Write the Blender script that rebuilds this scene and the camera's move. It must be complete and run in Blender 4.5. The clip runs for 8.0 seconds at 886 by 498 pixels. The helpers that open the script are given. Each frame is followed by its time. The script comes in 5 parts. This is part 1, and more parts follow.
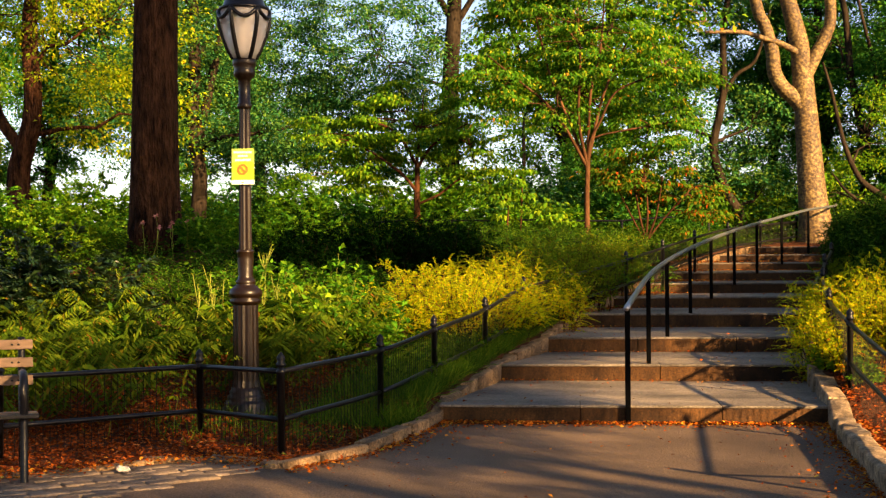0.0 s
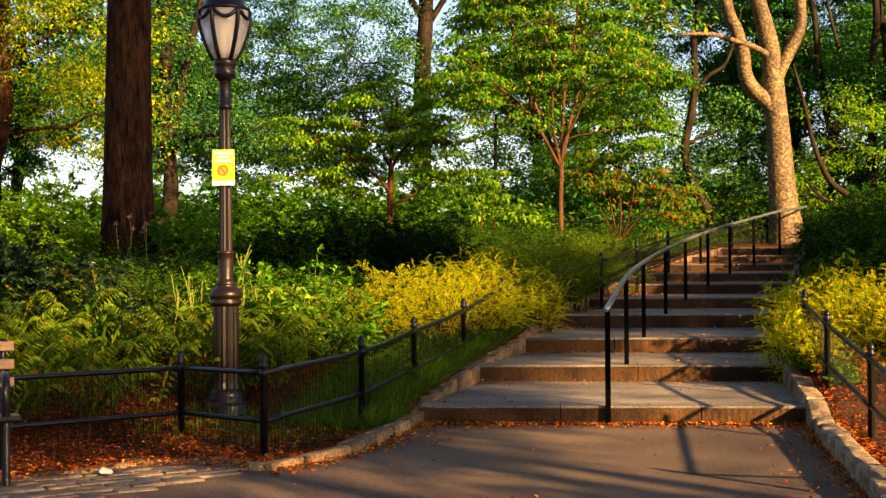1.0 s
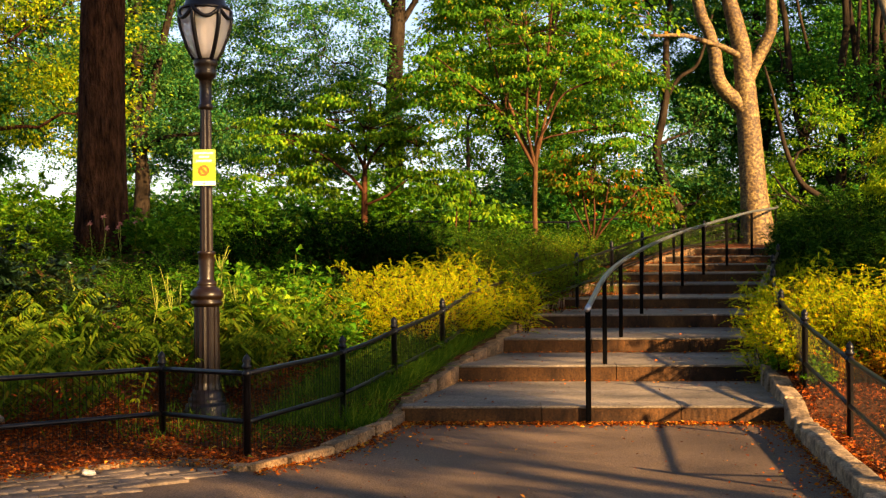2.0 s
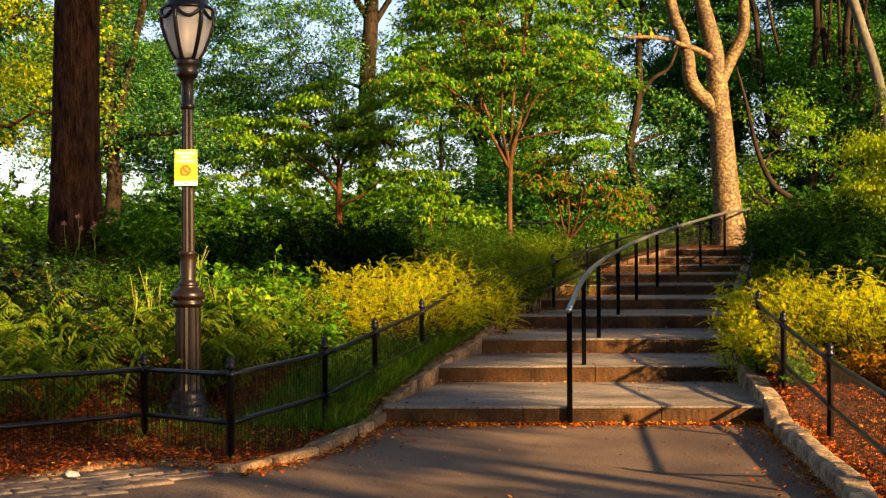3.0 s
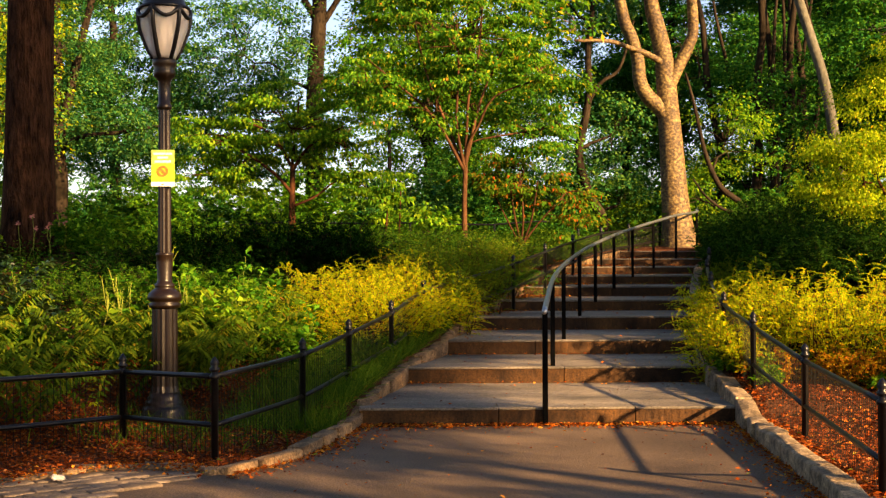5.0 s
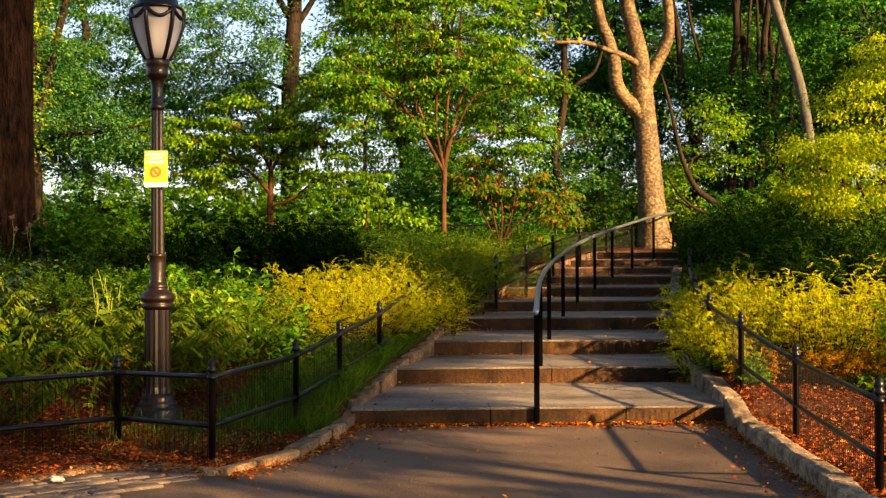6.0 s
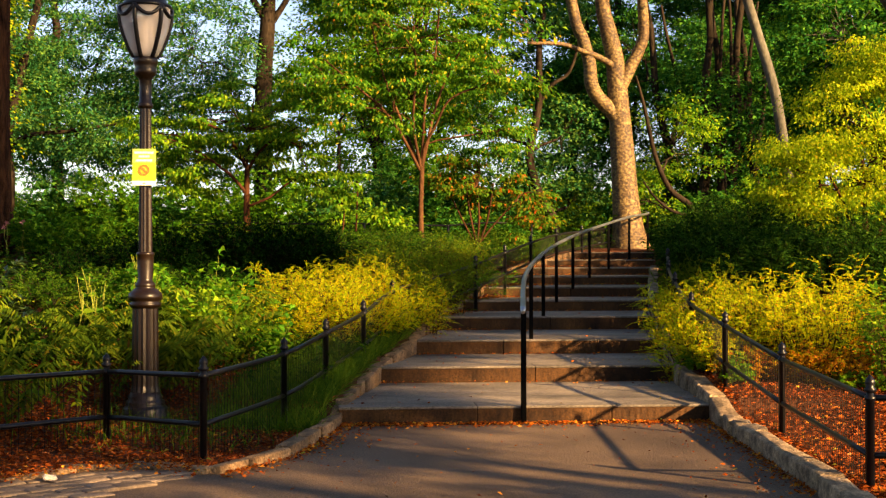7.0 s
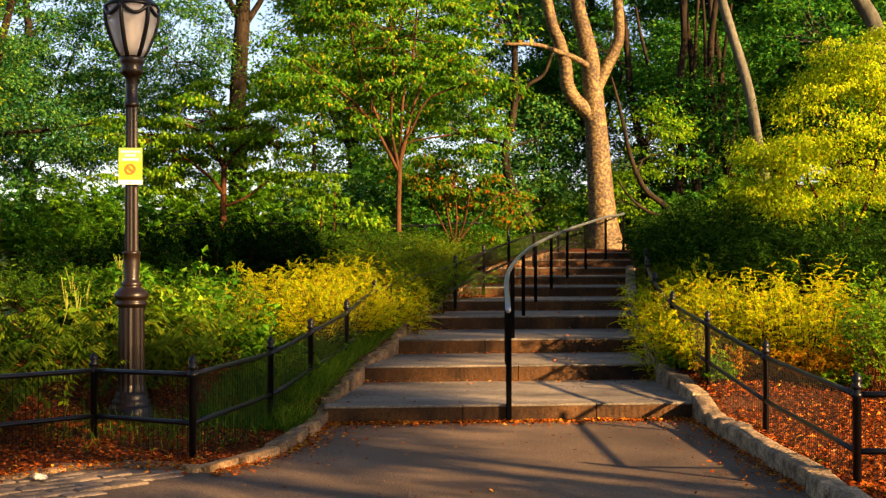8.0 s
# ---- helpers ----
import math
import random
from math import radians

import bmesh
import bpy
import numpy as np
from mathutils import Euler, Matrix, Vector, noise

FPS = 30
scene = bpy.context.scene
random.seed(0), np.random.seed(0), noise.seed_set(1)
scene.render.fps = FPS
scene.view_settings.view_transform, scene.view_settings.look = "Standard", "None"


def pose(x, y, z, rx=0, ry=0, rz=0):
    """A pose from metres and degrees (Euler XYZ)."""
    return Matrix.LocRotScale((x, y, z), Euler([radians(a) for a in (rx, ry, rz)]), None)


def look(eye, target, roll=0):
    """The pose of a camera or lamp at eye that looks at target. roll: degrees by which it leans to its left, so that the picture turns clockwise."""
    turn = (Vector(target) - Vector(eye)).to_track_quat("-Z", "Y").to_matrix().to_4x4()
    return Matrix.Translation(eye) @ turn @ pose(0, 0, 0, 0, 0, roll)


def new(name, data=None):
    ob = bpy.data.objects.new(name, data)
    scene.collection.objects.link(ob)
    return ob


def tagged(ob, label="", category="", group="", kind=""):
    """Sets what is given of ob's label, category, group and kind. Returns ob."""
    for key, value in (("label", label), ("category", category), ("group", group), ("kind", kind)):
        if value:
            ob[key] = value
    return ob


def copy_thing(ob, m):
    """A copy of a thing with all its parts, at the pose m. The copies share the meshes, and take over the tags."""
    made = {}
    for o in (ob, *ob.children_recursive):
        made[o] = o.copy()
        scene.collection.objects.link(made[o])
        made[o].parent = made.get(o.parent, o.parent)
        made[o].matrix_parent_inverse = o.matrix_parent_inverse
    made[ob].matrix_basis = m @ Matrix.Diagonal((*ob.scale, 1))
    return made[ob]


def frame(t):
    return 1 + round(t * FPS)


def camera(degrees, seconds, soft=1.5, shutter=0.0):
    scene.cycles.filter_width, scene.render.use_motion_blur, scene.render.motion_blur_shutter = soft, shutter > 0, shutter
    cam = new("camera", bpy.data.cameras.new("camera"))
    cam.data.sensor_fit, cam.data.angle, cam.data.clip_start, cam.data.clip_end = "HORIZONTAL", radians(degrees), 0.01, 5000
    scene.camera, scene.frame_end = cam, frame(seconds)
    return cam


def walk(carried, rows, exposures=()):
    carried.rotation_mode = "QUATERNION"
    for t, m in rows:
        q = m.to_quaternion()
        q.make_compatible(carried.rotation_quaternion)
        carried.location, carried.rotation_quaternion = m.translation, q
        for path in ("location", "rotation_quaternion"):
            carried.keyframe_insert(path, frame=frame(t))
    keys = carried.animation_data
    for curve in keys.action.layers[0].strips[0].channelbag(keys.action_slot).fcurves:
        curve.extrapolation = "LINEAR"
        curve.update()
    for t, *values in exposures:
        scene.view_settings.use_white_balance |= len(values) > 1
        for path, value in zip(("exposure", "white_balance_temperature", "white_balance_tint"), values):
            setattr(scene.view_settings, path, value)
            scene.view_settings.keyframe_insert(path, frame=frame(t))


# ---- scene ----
cam = camera(38.0, 8.0, 1.35)
PATH = [
    (0, (0.3672, -1.1750, 1.3576), (0.1501, 0.9742, 1.3770), -0.4),
    (0.5, (0.3175, -1.1815, 1.3597), (0.1264, 0.9698, 1.3792), -0.4),
    (1, (0.2657, -1.1934, 1.3608), (0.1015, 0.9601, 1.3813), -0.4),
    (1.5, (0.2160, -1.2031, 1.3619), (0.0778, 0.9526, 1.3824), -0.4),
    (3, (0.0594, -1.2280, 1.3684), (-0.0011, 0.9310, 1.3889), -0.3),
    (3.5, (-0.0043, -1.2323, 1.3673), (-0.0389, 0.9277, 1.3889), -0.2),
    (4, (-0.0821, -1.2377, 1.3705), (-0.0907, 0.9223, 1.3921), -0.2),
    (4.5, (-0.1717, -1.2496, 1.3748), (-0.1534, 0.9104, 1.3964), -0.2),
    (6, (-0.4687, -1.3014, 1.3770), (-0.3715, 0.8564, 1.3997), -0.2),
    (6.5, (-0.5497, -1.3144, 1.3716), (-0.4266, 0.8413, 1.3954), -0.2),
    (7, (-0.6318, -1.3219, 1.3640), (-0.4817, 0.8327, 1.3878), -0.1),
    (7.5, (-0.7020, -1.3381, 1.3586), (-0.5270, 0.8154, 1.3835), -0.1),
    (8, (-0.7592, -1.3554, 1.3522), (-0.5605, 0.7960, 1.3770), -0.1),
]
walk(cam, [(t, look(eye, target, roll)) for t, eye, target, roll in PATH], ((0, 2.40, 6800, 22), (8, 2.40, 6800, 22)))

# ---- light ----
SUN_FROM = Vector((2.0, -1.9, 1.0)).normalized()
world = bpy.data.worlds.new("world")
scene.world = world
world.use_nodes = True
wn = world.node_tree
sky = wn.nodes.new("ShaderNodeTexSky")
sky.sky_type, sky.sun_disc = "NISHITA", False
sky.ozone_density = 1.3
sky.sun_elevation = math.asin(SUN_FROM.z)
sky.sun_rotation = math.atan2(SUN_FROM.x, SUN_FROM.y)
wn.nodes["Background"].inputs["Strength"].default_value = 0.05
wn.links.new(sky.outputs["Color"], wn.nodes["Background"].inputs["Color"])
sun_data = bpy.data.lights.new("sun", "SUN")
sun_data.energy, sun_data.angle, sun_data.color = 5.0, radians(1.0), (1.0, 0.68, 0.29)
sun = new("sun", sun_data)
sun.matrix_world = look(SUN_FROM * 60, (0, 0, 0))

# ---- materials ----


def node_mat(name, rough=0.8):
    mat = bpy.data.materials.new(name)
    mat.use_nodes = True
    nt = mat.node_tree
    bsdf = nt.nodes["Principled BSDF"]
    bsdf.inputs["Roughness"].default_value = rough
    return mat, nt, bsdf


def ramp_of(nt, fac, stops):
    r = nt.nodes.new("ShaderNodeValToRGB")
    while len(r.color_ramp.elements) < len(stops):
        r.color_ramp.elements.new(0.5)
    for e, (p, c) in zip(r.color_ramp.elements, stops):
        e.position, e.color = p, (*c, 1)
    nt.links.new(fac, r.inputs["Fac"])
    return r.outputs["Color"]


def noise_of(nt, scale, detail=5, stretch=(1, 1, 1), kind="noise"):
    co = nt.nodes.new("ShaderNodeTexCoord")
    mp = nt.nodes.new("ShaderNodeMapping")
    mp.inputs["Scale"].default_value = stretch
    nt.links.new(co.outputs["Object"], mp.inputs["Vector"])
    if kind == "voronoi":
        t = nt.nodes.new("ShaderNodeTexVoronoi")
        t.inputs["Scale"].default_value = scale
        nt.links.new(mp.outputs["Vector"], t.inputs["Vector"])
        return t.outputs["Distance"]
    t = nt.nodes.new("ShaderNodeTexNoise")
    t.inputs["Scale"].default_value, t.inputs["Detail"].default_value = scale, detail
    nt.links.new(mp.outputs["Vector"], t.inputs["Vector"])
    return t.outputs["Fac"]


def mix_of(nt, a, b, fac, blend="MIX"):
    m = nt.nodes.new("ShaderNodeMix")
    m.data_type, m.blend_type = "RGBA", blend
    nt.links.new(a, m.inputs[6])
    nt.links.new(b, m.inputs[7])
    if isinstance(fac, float):
        m.inputs[0].default_value = fac
    else:
        nt.links.new(fac, m.inputs[0])
    return m.outputs[2]


def bump_of(nt, bsdf, height, strength, distance=0.02):
    b = nt.nodes.new("ShaderNodeBump")
    b.inputs["Strength"].default_value, b.inputs["Distance"].default_value = strength, distance
    nt.links.new(height, b.inputs["Height"])
    nt.links.new(b.outputs["Normal"], bsdf.inputs["Normal"])


def surface(name, dark, light, scale, fine, rough=0.85, bump=0.4, stretch=(1, 1, 1), dist=0.02, vary=0.0, speck=0.0, spec=0.2):
    """A rough surface: broad stains and fine grain between two colours."""
    mat, nt, bsdf = node_mat(name, rough)
    bsdf.inputs["Specular IOR Level"].default_value = spec
    mid = tuple((a + b) / 2 for a, b in zip(dark, light))
    broad = ramp_of(nt, noise_of(nt, scale, 4, stretch), [(0.3, dark), (0.5, mid), (0.72, light)])
    grain_h = noise_of(nt, fine, 6, stretch)
    grain = ramp_of(nt, grain_h, [(0.3, (0.55, 0.55, 0.55)), (0.7, (1.3, 1.3, 1.3))])
    col = mix_of(nt, broad, grain, 0.8, "MULTIPLY")
    if speck:
        sp = ramp_of(nt, noise_of(nt, speck, 2), [(0.32, (0.45, 0.44, 0.43)), (0.48, (1.0, 1.0, 1.0)), (0.60, (1.1, 1.1, 1.1)), (0.72, (1.9, 1.85, 1.75))])
        col = mix_of(nt, col, sp, 0.85, "MULTIPLY")
    if vary:
        info = nt.nodes.new("ShaderNodeObjectInfo")
        v = ramp_of(nt, info.outputs["Random"], [(0.0, (1 - vary,) * 3), (1.0, (1 + vary,) * 3)])
        col = mix_of(nt, col, v, 1.0, "MULTIPLY")
    nt.links.new(col, bsdf.inputs["Base Color"])
    bump_of(nt, bsdf, grain_h, bump, dist)
    return mat


def leaf_mat(name, stops, trans=0.4, rough=0.5, warm=1.15, gloss=0.035):
    """Foliage: colour varies from leaf to leaf; part of the light passes through."""
    mat, nt, bsdf = node_mat(name, rough)
    geo = nt.nodes.new("ShaderNodeNewGeometry")
    col = ramp_of(nt, geo.outputs["Random Per Island"], stops)
    big = ramp_of(nt, noise_of(nt, 0.9, 3), [(0.3, (0.7, 0.74, 0.8)), (0.7, (1.25, 1.2, 1.0))])
    col = mix_of(nt, col, big, 0.8, "MULTIPLY")
    nt.links.new(col, bsdf.inputs["Base Color"])
    bsdf.inputs["Specular IOR Level"].default_value = gloss
    bsdf.inputs["IOR"].default_value = 1.45 if gloss > 0.2 else 1.02
    tr = nt.nodes.new("ShaderNodeBsdfTranslucent")
    gain = nt.nodes.new("ShaderNodeMix")
    gain.data_type, gain.blend_type = "RGBA", "MULTIPLY"
    gain.inputs[0].default_value = 1.0
    nt.links.new(col, gain.inputs[6])
    gain.inputs[7].default_value = (1.5 * warm, 1.5, 0.7, 1)
    nt.links.new(gain.outputs[2], tr.inputs["Color"])
    mix = nt.nodes.new("ShaderNodeMixShader")
    mix.inputs[0].default_value = trans
    nt.links.new(bsdf.outputs[0], mix.inputs[1])
    nt.links.new(tr.outputs[0], mix.inputs[2])
    nt.links.new(mix.outputs[0], nt.nodes["Material Output"].inputs["Surface"])
    return mat


M_ASPHALT = surface("asphalt", (0.055, 0.037, 0.025), (0.138, 0.092, 0.058), 0.9, 60, 0.8, 0.7, dist=0.012, speck=95)
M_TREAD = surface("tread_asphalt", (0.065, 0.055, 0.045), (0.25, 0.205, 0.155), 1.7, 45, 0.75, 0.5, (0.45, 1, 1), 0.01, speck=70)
# Stained brown stone, darkened further so the sun-facing risers read as shaded.
M_STEP = surface("step_stone_shaded", (0.009, 0.0035, 0.001), (0.080, 0.034, 0.008), 2.6, 26, 0.8, 0.6, (1, 1, 0.5), 0.015, 0.12, 60)
M_KERB = surface("kerb_stone", (0.06, 0.044, 0.028), (0.34, 0.24, 0.14), 7.0, 34, 0.85, 0.9, dist=0.02, vary=0.3, speck=60)
M_SETT = surface("sett_stone", (0.07, 0.048, 0.033), (0.22, 0.165, 0.12), 4.0, 40, 0.85, 0.7, dist=0.015, vary=0.25)
M_SOIL = surface("soil", (0.03, 0.012, 0.006), (0.10, 0.036, 0.016), 1.6, 24, 0.95, 0.8, dist=0.04, spec=0.03)
M_BARK_DARK = surface("bark_furrowed", (0.006, 0.003, 0.002), (0.075, 0.032, 0.015), 11, 30, 0.9, 1.0, (1, 1, 0.28), 0.12, spec=0.03)
M_BARK = surface("bark", (0.009, 0.007, 0.005), (0.036, 0.026, 0.017), 4, 18, 0.9, 0.8, (1, 1, 0.3), 0.03, spec=0.03)
M_BARK_RED = surface("bark_red_brown", (0.02, 0.008, 0.004), (0.075, 0.031, 0.014), 5, 24, 0.85, 0.6, (1, 1, 0.4), 0.02, spec=0.03)
M_BARK_WARM = surface("bark_warm", (0.028, 0.013, 0.006), (0.10, 0.048, 0.022), 4, 22, 0.85, 0.6, (1, 1, 0.4), 0.02, spec=0.03)
M_SLAT = surface("bench_wood", (0.09, 0.055, 0.035), (0.21, 0.14, 0.095), 3, 30, 0.6, 0.3, (0.3, 1, 1), 0.006)


def plane_bark():
    """Mottled bark: pale cream flakes over olive brown."""
    mat, nt, bsdf = node_mat("bark_mottled", 0.75)
    flake = noise_of(nt, 15.0, 7, (1, 1, 1.25))
    col = ramp_of(nt, flake, [(0.36, (0.035, 0.019, 0.006)), (0.45, (0.085, 0.05, 0.014)), (0.54, (0.135, 0.088, 0.026)), (0.66, (0.25, 0.18, 0.06))])
    fine = ramp_of(nt, noise_of(nt, 40, 4), [(0.3, (0.75, 0.75, 0.75)), (0.7, (1.15, 1.15, 1.15))])
    broad = ramp_of(nt, noise_of(nt, 1.6, 3), [(0.35, (0.50, 0.40, 0.30)), (0.65, (0.98, 0.95, 0.90))])
    col = mix_of(nt, mix_of(nt, col, fine, 0.8, "MULTIPLY"), broad, 0.9, "MULTIPLY")
    nt.links.new(col, bsdf.inputs["Base Color"])
    bump_of(nt, bsdf, flake, 0.6, 0.03)
    return mat


M_PLANE = plane_bark()
M_PALE = surface("bark_pale_grey", (0.035, 0.034, 0.026), (0.125, 0.115, 0.085), 3, 20, 0.85, 0.5, (1, 1, 0.5), 0.02)
M_EDGE = surface("edging_stone", (0.05, 0.030, 0.015), (0.27, 0.165, 0.08), 6.0, 30, 0.85, 0.8, dist=0.02, vary=0.25, speck=60)


def plain(name, color, rough=0.5, metal=0.0, bump=0.0, scale=60, spec=0.5):
    mat, nt, bsdf = node_mat(name, rough)
    bsdf.inputs["Specular IOR Level"].default_value = spec
    g = noise_of(nt, scale, 4)
    c = ramp_of(nt, g, [(0.35, tuple(0.8 * v for v in color)), (0.65, tuple(1.2 * v for v in color))])
    nt.links.new(c, bsdf.inputs["Base Color"])
    bsdf.inputs["Metallic"].default_value = metal
    if bump:
        bump_of(nt, bsdf, g, bump, 0.004)
    return mat


M_IRON = plain("black_paint", (0.004, 0.004, 0.006), 0.32, 0.0, 0.25, 90, 0.2)
M_RAIL = plain("worn_rail_steel", (0.32, 0.34, 0.37), 0.34, 0.85, 0.12, 70, 0.5)
# Black of the handrail posts, lowered further to stand for shade on them.
M_POST = plain("matt_black_paint_shaded", (0.0014, 0.0014, 0.0016), 0.7, 0.0, 0.1, 90, 0.02)
M_LAMP = plain("lamp_bronze_paint", (0.008, 0.004, 0.002), 0.34, 0.0, 0.3, 50, 0.28)
M_WIRE = plain("wire", (0.008, 0.007, 0.006), 0.6, spec=0.1)
# Both sign greens are toned down to stand for shade on the notice.
M_LIME = plain("sign_lime", (0.21, 0.31, 0.012), 0.5)
M_LIME2 = plain("sign_pale_green", (0.25, 0.33, 0.07), 0.5)
M_WHITE = plain("sign_white", (0.62, 0.64, 0.56), 0.5)
M_ORANGE = plain("sign_orange", (0.55, 0.10, 0.01), 0.5)
M_TUBE = plain("lamp_tube_white", (0.85, 0.80, 0.72), 0.5)
M_LITTER = plain("litter_white", (0.48, 0.42, 0.37), 0.6)


def glass_mat():
    mat, nt, bsdf = node_mat("lamp_frosted_glass", 0.35)
    c = ramp_of(nt, noise_of(nt, 6, 2), [(0.3, (0.55, 0.53, 0.54)), (0.7, (0.68, 0.66, 0.67))])
    nt.links.new(c, bsdf.inputs["Base Color"])
    tr = nt.nodes.new("ShaderNodeBsdfTranslucent")
    tr.inputs["Color"].default_value = (0.85, 0.8, 0.8, 1)
    mx = nt.nodes.new("ShaderNodeMixShader")
    mx.inputs[0].default_value = 0.4
    nt.links.new(bsdf.outputs[0], mx.inputs[1])
    nt.links.new(tr.outputs[0], mx.inputs[2])
    clear = nt.nodes.new("ShaderNodeBsdfTransparent")
    clear.inputs["Color"].default_value = (0.9, 0.88, 0.88, 1)
    m2 = nt.nodes.new("ShaderNodeMixShader")
    m2.inputs[0].default_value = 0.42
    nt.links.new(mx.outputs[0], m2.inputs[1])
    nt.links.new(clear.outputs[0], m2.inputs[2])
    nt.links.new(m2.outputs[0], nt.nodes["Material Output"].inputs["Surface"])
    return mat


M_GLOBE = glass_mat()
L_GREEN = leaf_mat("leaf_green", [(0.0, (0.022, 0.10, 0.008)), (0.5, (0.055, 0.18, 0.010)), (1.0, (0.14, 0.26, 0.014))], 0.36)
L_DEEP = leaf_mat("leaf_deep", [(0.0, (0.012, 0.075, 0.016)), (0.5, (0.028, 0.14, 0.022)), (1.0, (0.09, 0.22, 0.022))], 0.34)
L_BLUE = leaf_mat("leaf_bluish", [(0.0, (0.014, 0.078, 0.026)), (0.5, (0.030, 0.13, 0.038)), (1.0, (0.12, 0.23, 0.036))], 0.34)
L_LOW = leaf_mat("leaf_low_green", [(0.0, (0.008, 0.034, 0.004)), (0.5, (0.022, 0.075, 0.006)), (1.0, (0.085, 0.15, 0.010))], 0.3)
L_LIME = leaf_mat("leaf_lime", [(0.0, (0.035, 0.13, 0.010)), (0.5, (0.09, 0.22, 0.012)), (1.0, (0.22, 0.32, 0.016))], 0.45)
L_GOLD = leaf_mat("leaf_gold", [(0.0, (0.10, 0.21, 0.006)), (0.3, (0.29, 0.41, 0.009)), (0.7, (0.47, 0.53, 0.012)), (0.93, (0.68, 0.46, 0.014)), (1.0, (0.50, 0.15, 0.015))], 0.58)
L_EMBER = leaf_mat("leaf_orange_gold", [(0.0, (0.14, 0.16, 0.008)), (0.4, (0.42, 0.28, 0.010)), (0.8, (0.50, 0.18, 0.012)), (1.0, (0.42, 0.09, 0.01))], 0.3)
L_YELLOW = leaf_mat("leaf_yellow_green", [(0.0, (0.06, 0.15, 0.006)), (0.5, (0.20, 0.31, 0.010)), (0.96, (0.40, 0.42, 0.014)), (1.0, (0.42, 0.24, 0.012))], 0.5)
# Yellow green leaf again, its colour raised to stand for missing sunlight.
L_SUNLIT = leaf_mat("leaf_yellow_green_sunlit", [(0.0, (0.10, 0.20, 0.006)), (0.5, (0.25, 0.37, 0.012)), (0.97, (0.44, 0.47, 0.02)), (1.0, (0.45, 0.26, 0.012))], 0.55)
L_AUTUMN = leaf_mat("leaf_turning", [(0.0, (0.022, 0.10, 0.010)), (0.55, (0.055, 0.17, 0.012)), (0.88, (0.13, 0.24, 0.016)), (0.985, (0.33, 0.30, 0.02)), (1.0, (0.34, 0.11, 0.02))], 0.42)
L_RED = leaf_mat("leaf_reddening", [(0.0, (0.03, 0.11, 0.010)), (0.7, (0.08, 0.16, 0.012)), (0.9, (0.20, 0.13, 0.015)), (1.0, (0.34, 0.06, 0.012))], 0.45)
# Dark evergreen foliage, with the slope's shade also put into the colour.
L_YEW = leaf_mat("leaf_yew_shaded", [(0.0, (0.0015, 0.008, 0.0015)), (0.6, (0.005, 0.022, 0.003)), (1.0, (0.018, 0.055, 0.005))], 0.15, gloss=0.02)
L_JUNIPER = leaf_mat("leaf_juniper", [(0.0, (0.004, 0.018, 0.003)), (0.6, (0.014, 0.05, 0.006)), (1.0, (0.05, 0.11, 0.010))], 0.2, gloss=0.02)
L_RHODO = leaf_mat("leaf_glossy_dark", [(0.0, (0.006, 0.02, 0.008)), (0.7, (0.015, 0.04, 0.014)), (1.0, (0.05, 0.08, 0.02))], 0.15, 0.28, gloss=0.3)
L_FERN = leaf_mat("leaf_fern", [(0.0, (0.05, 0.11, 0.008)), (0.6, (0.12, 0.20, 0.010)), (0.93, (0.20, 0.24, 0.014)), (1.0, (0.18, 0.08, 0.015))], 0.4)
L_FROND = leaf_mat("leaf_frond", [(0.0, (0.03, 0.07, 0.006)), (0.6, (0.08, 0.135, 0.008)), (0.93, (0.14, 0.17, 0.010)), (1.0, (0.16, 0.06, 0.012))], 0.35)
L_GRASS = leaf_mat("grass_blade", [(0.0, (0.02, 0.065, 0.006)), (0.7, (0.06, 0.13, 0.010)), (1.0, (0.15, 0.20, 0.02))], 0.4)
L_FALLEN = leaf_mat("fallen_leaf", [(0.0, (0.07, 0.014, 0.004)), (0.4, (0.22, 0.045, 0.007)), (0.75, (0.42, 0.11, 0.012)), (0.96, (0.55, 0.25, 0.03)), (1.0, (0.2, 0.25, 0.03))], 0.15, 0.7)
L_MULCH = leaf_mat("mulch_chip", [(0.0, (0.08, 0.017, 0.006)), (0.5, (0.23, 0.05, 0.012)), (0.85, (0.29, 0.068, 0.012)), (1.0, (0.32, 0.13, 0.05))], 0.05, 0.8)
L_PINK = leaf_mat("petal_pink", [(0.0, (0.35, 0.10, 0.12)), (1.0, (0.55, 0.26, 0.26))], 0.3)
L_STEM = leaf_mat("green_stem", [(0.0, (0.10, 0.14, 0.02)), (1.0, (0.2, 0.22, 0.04))], 0.1)

# ---- mesh helpers ----
RNG = np.random.default_rng(11)


def thing(name, label, category, at=(0, 0, 0), group="", kind=""):
    ob = new(name)
    ob.location = at
    return tagged(ob, label, category, group, kind)


def mesh_part(name, verts, faces, mat, parent=None, label="", smooth=False):
    me = bpy.data.meshes.new(name)
    me.from_pydata([tuple(v) for v in verts], [], [tuple(f) for f in faces])
    me.materials.append(mat)
    if smooth:
        me.polygons.foreach_set("use_smooth", [True] * len(me.polygons))
    me.update()
    ob = new(name, me)
    if parent:
        ob.parent = parent
        ob.matrix_parent_inverse = Matrix.Translation(-parent.location)
    if label:
        ob["label"] = label
    return ob


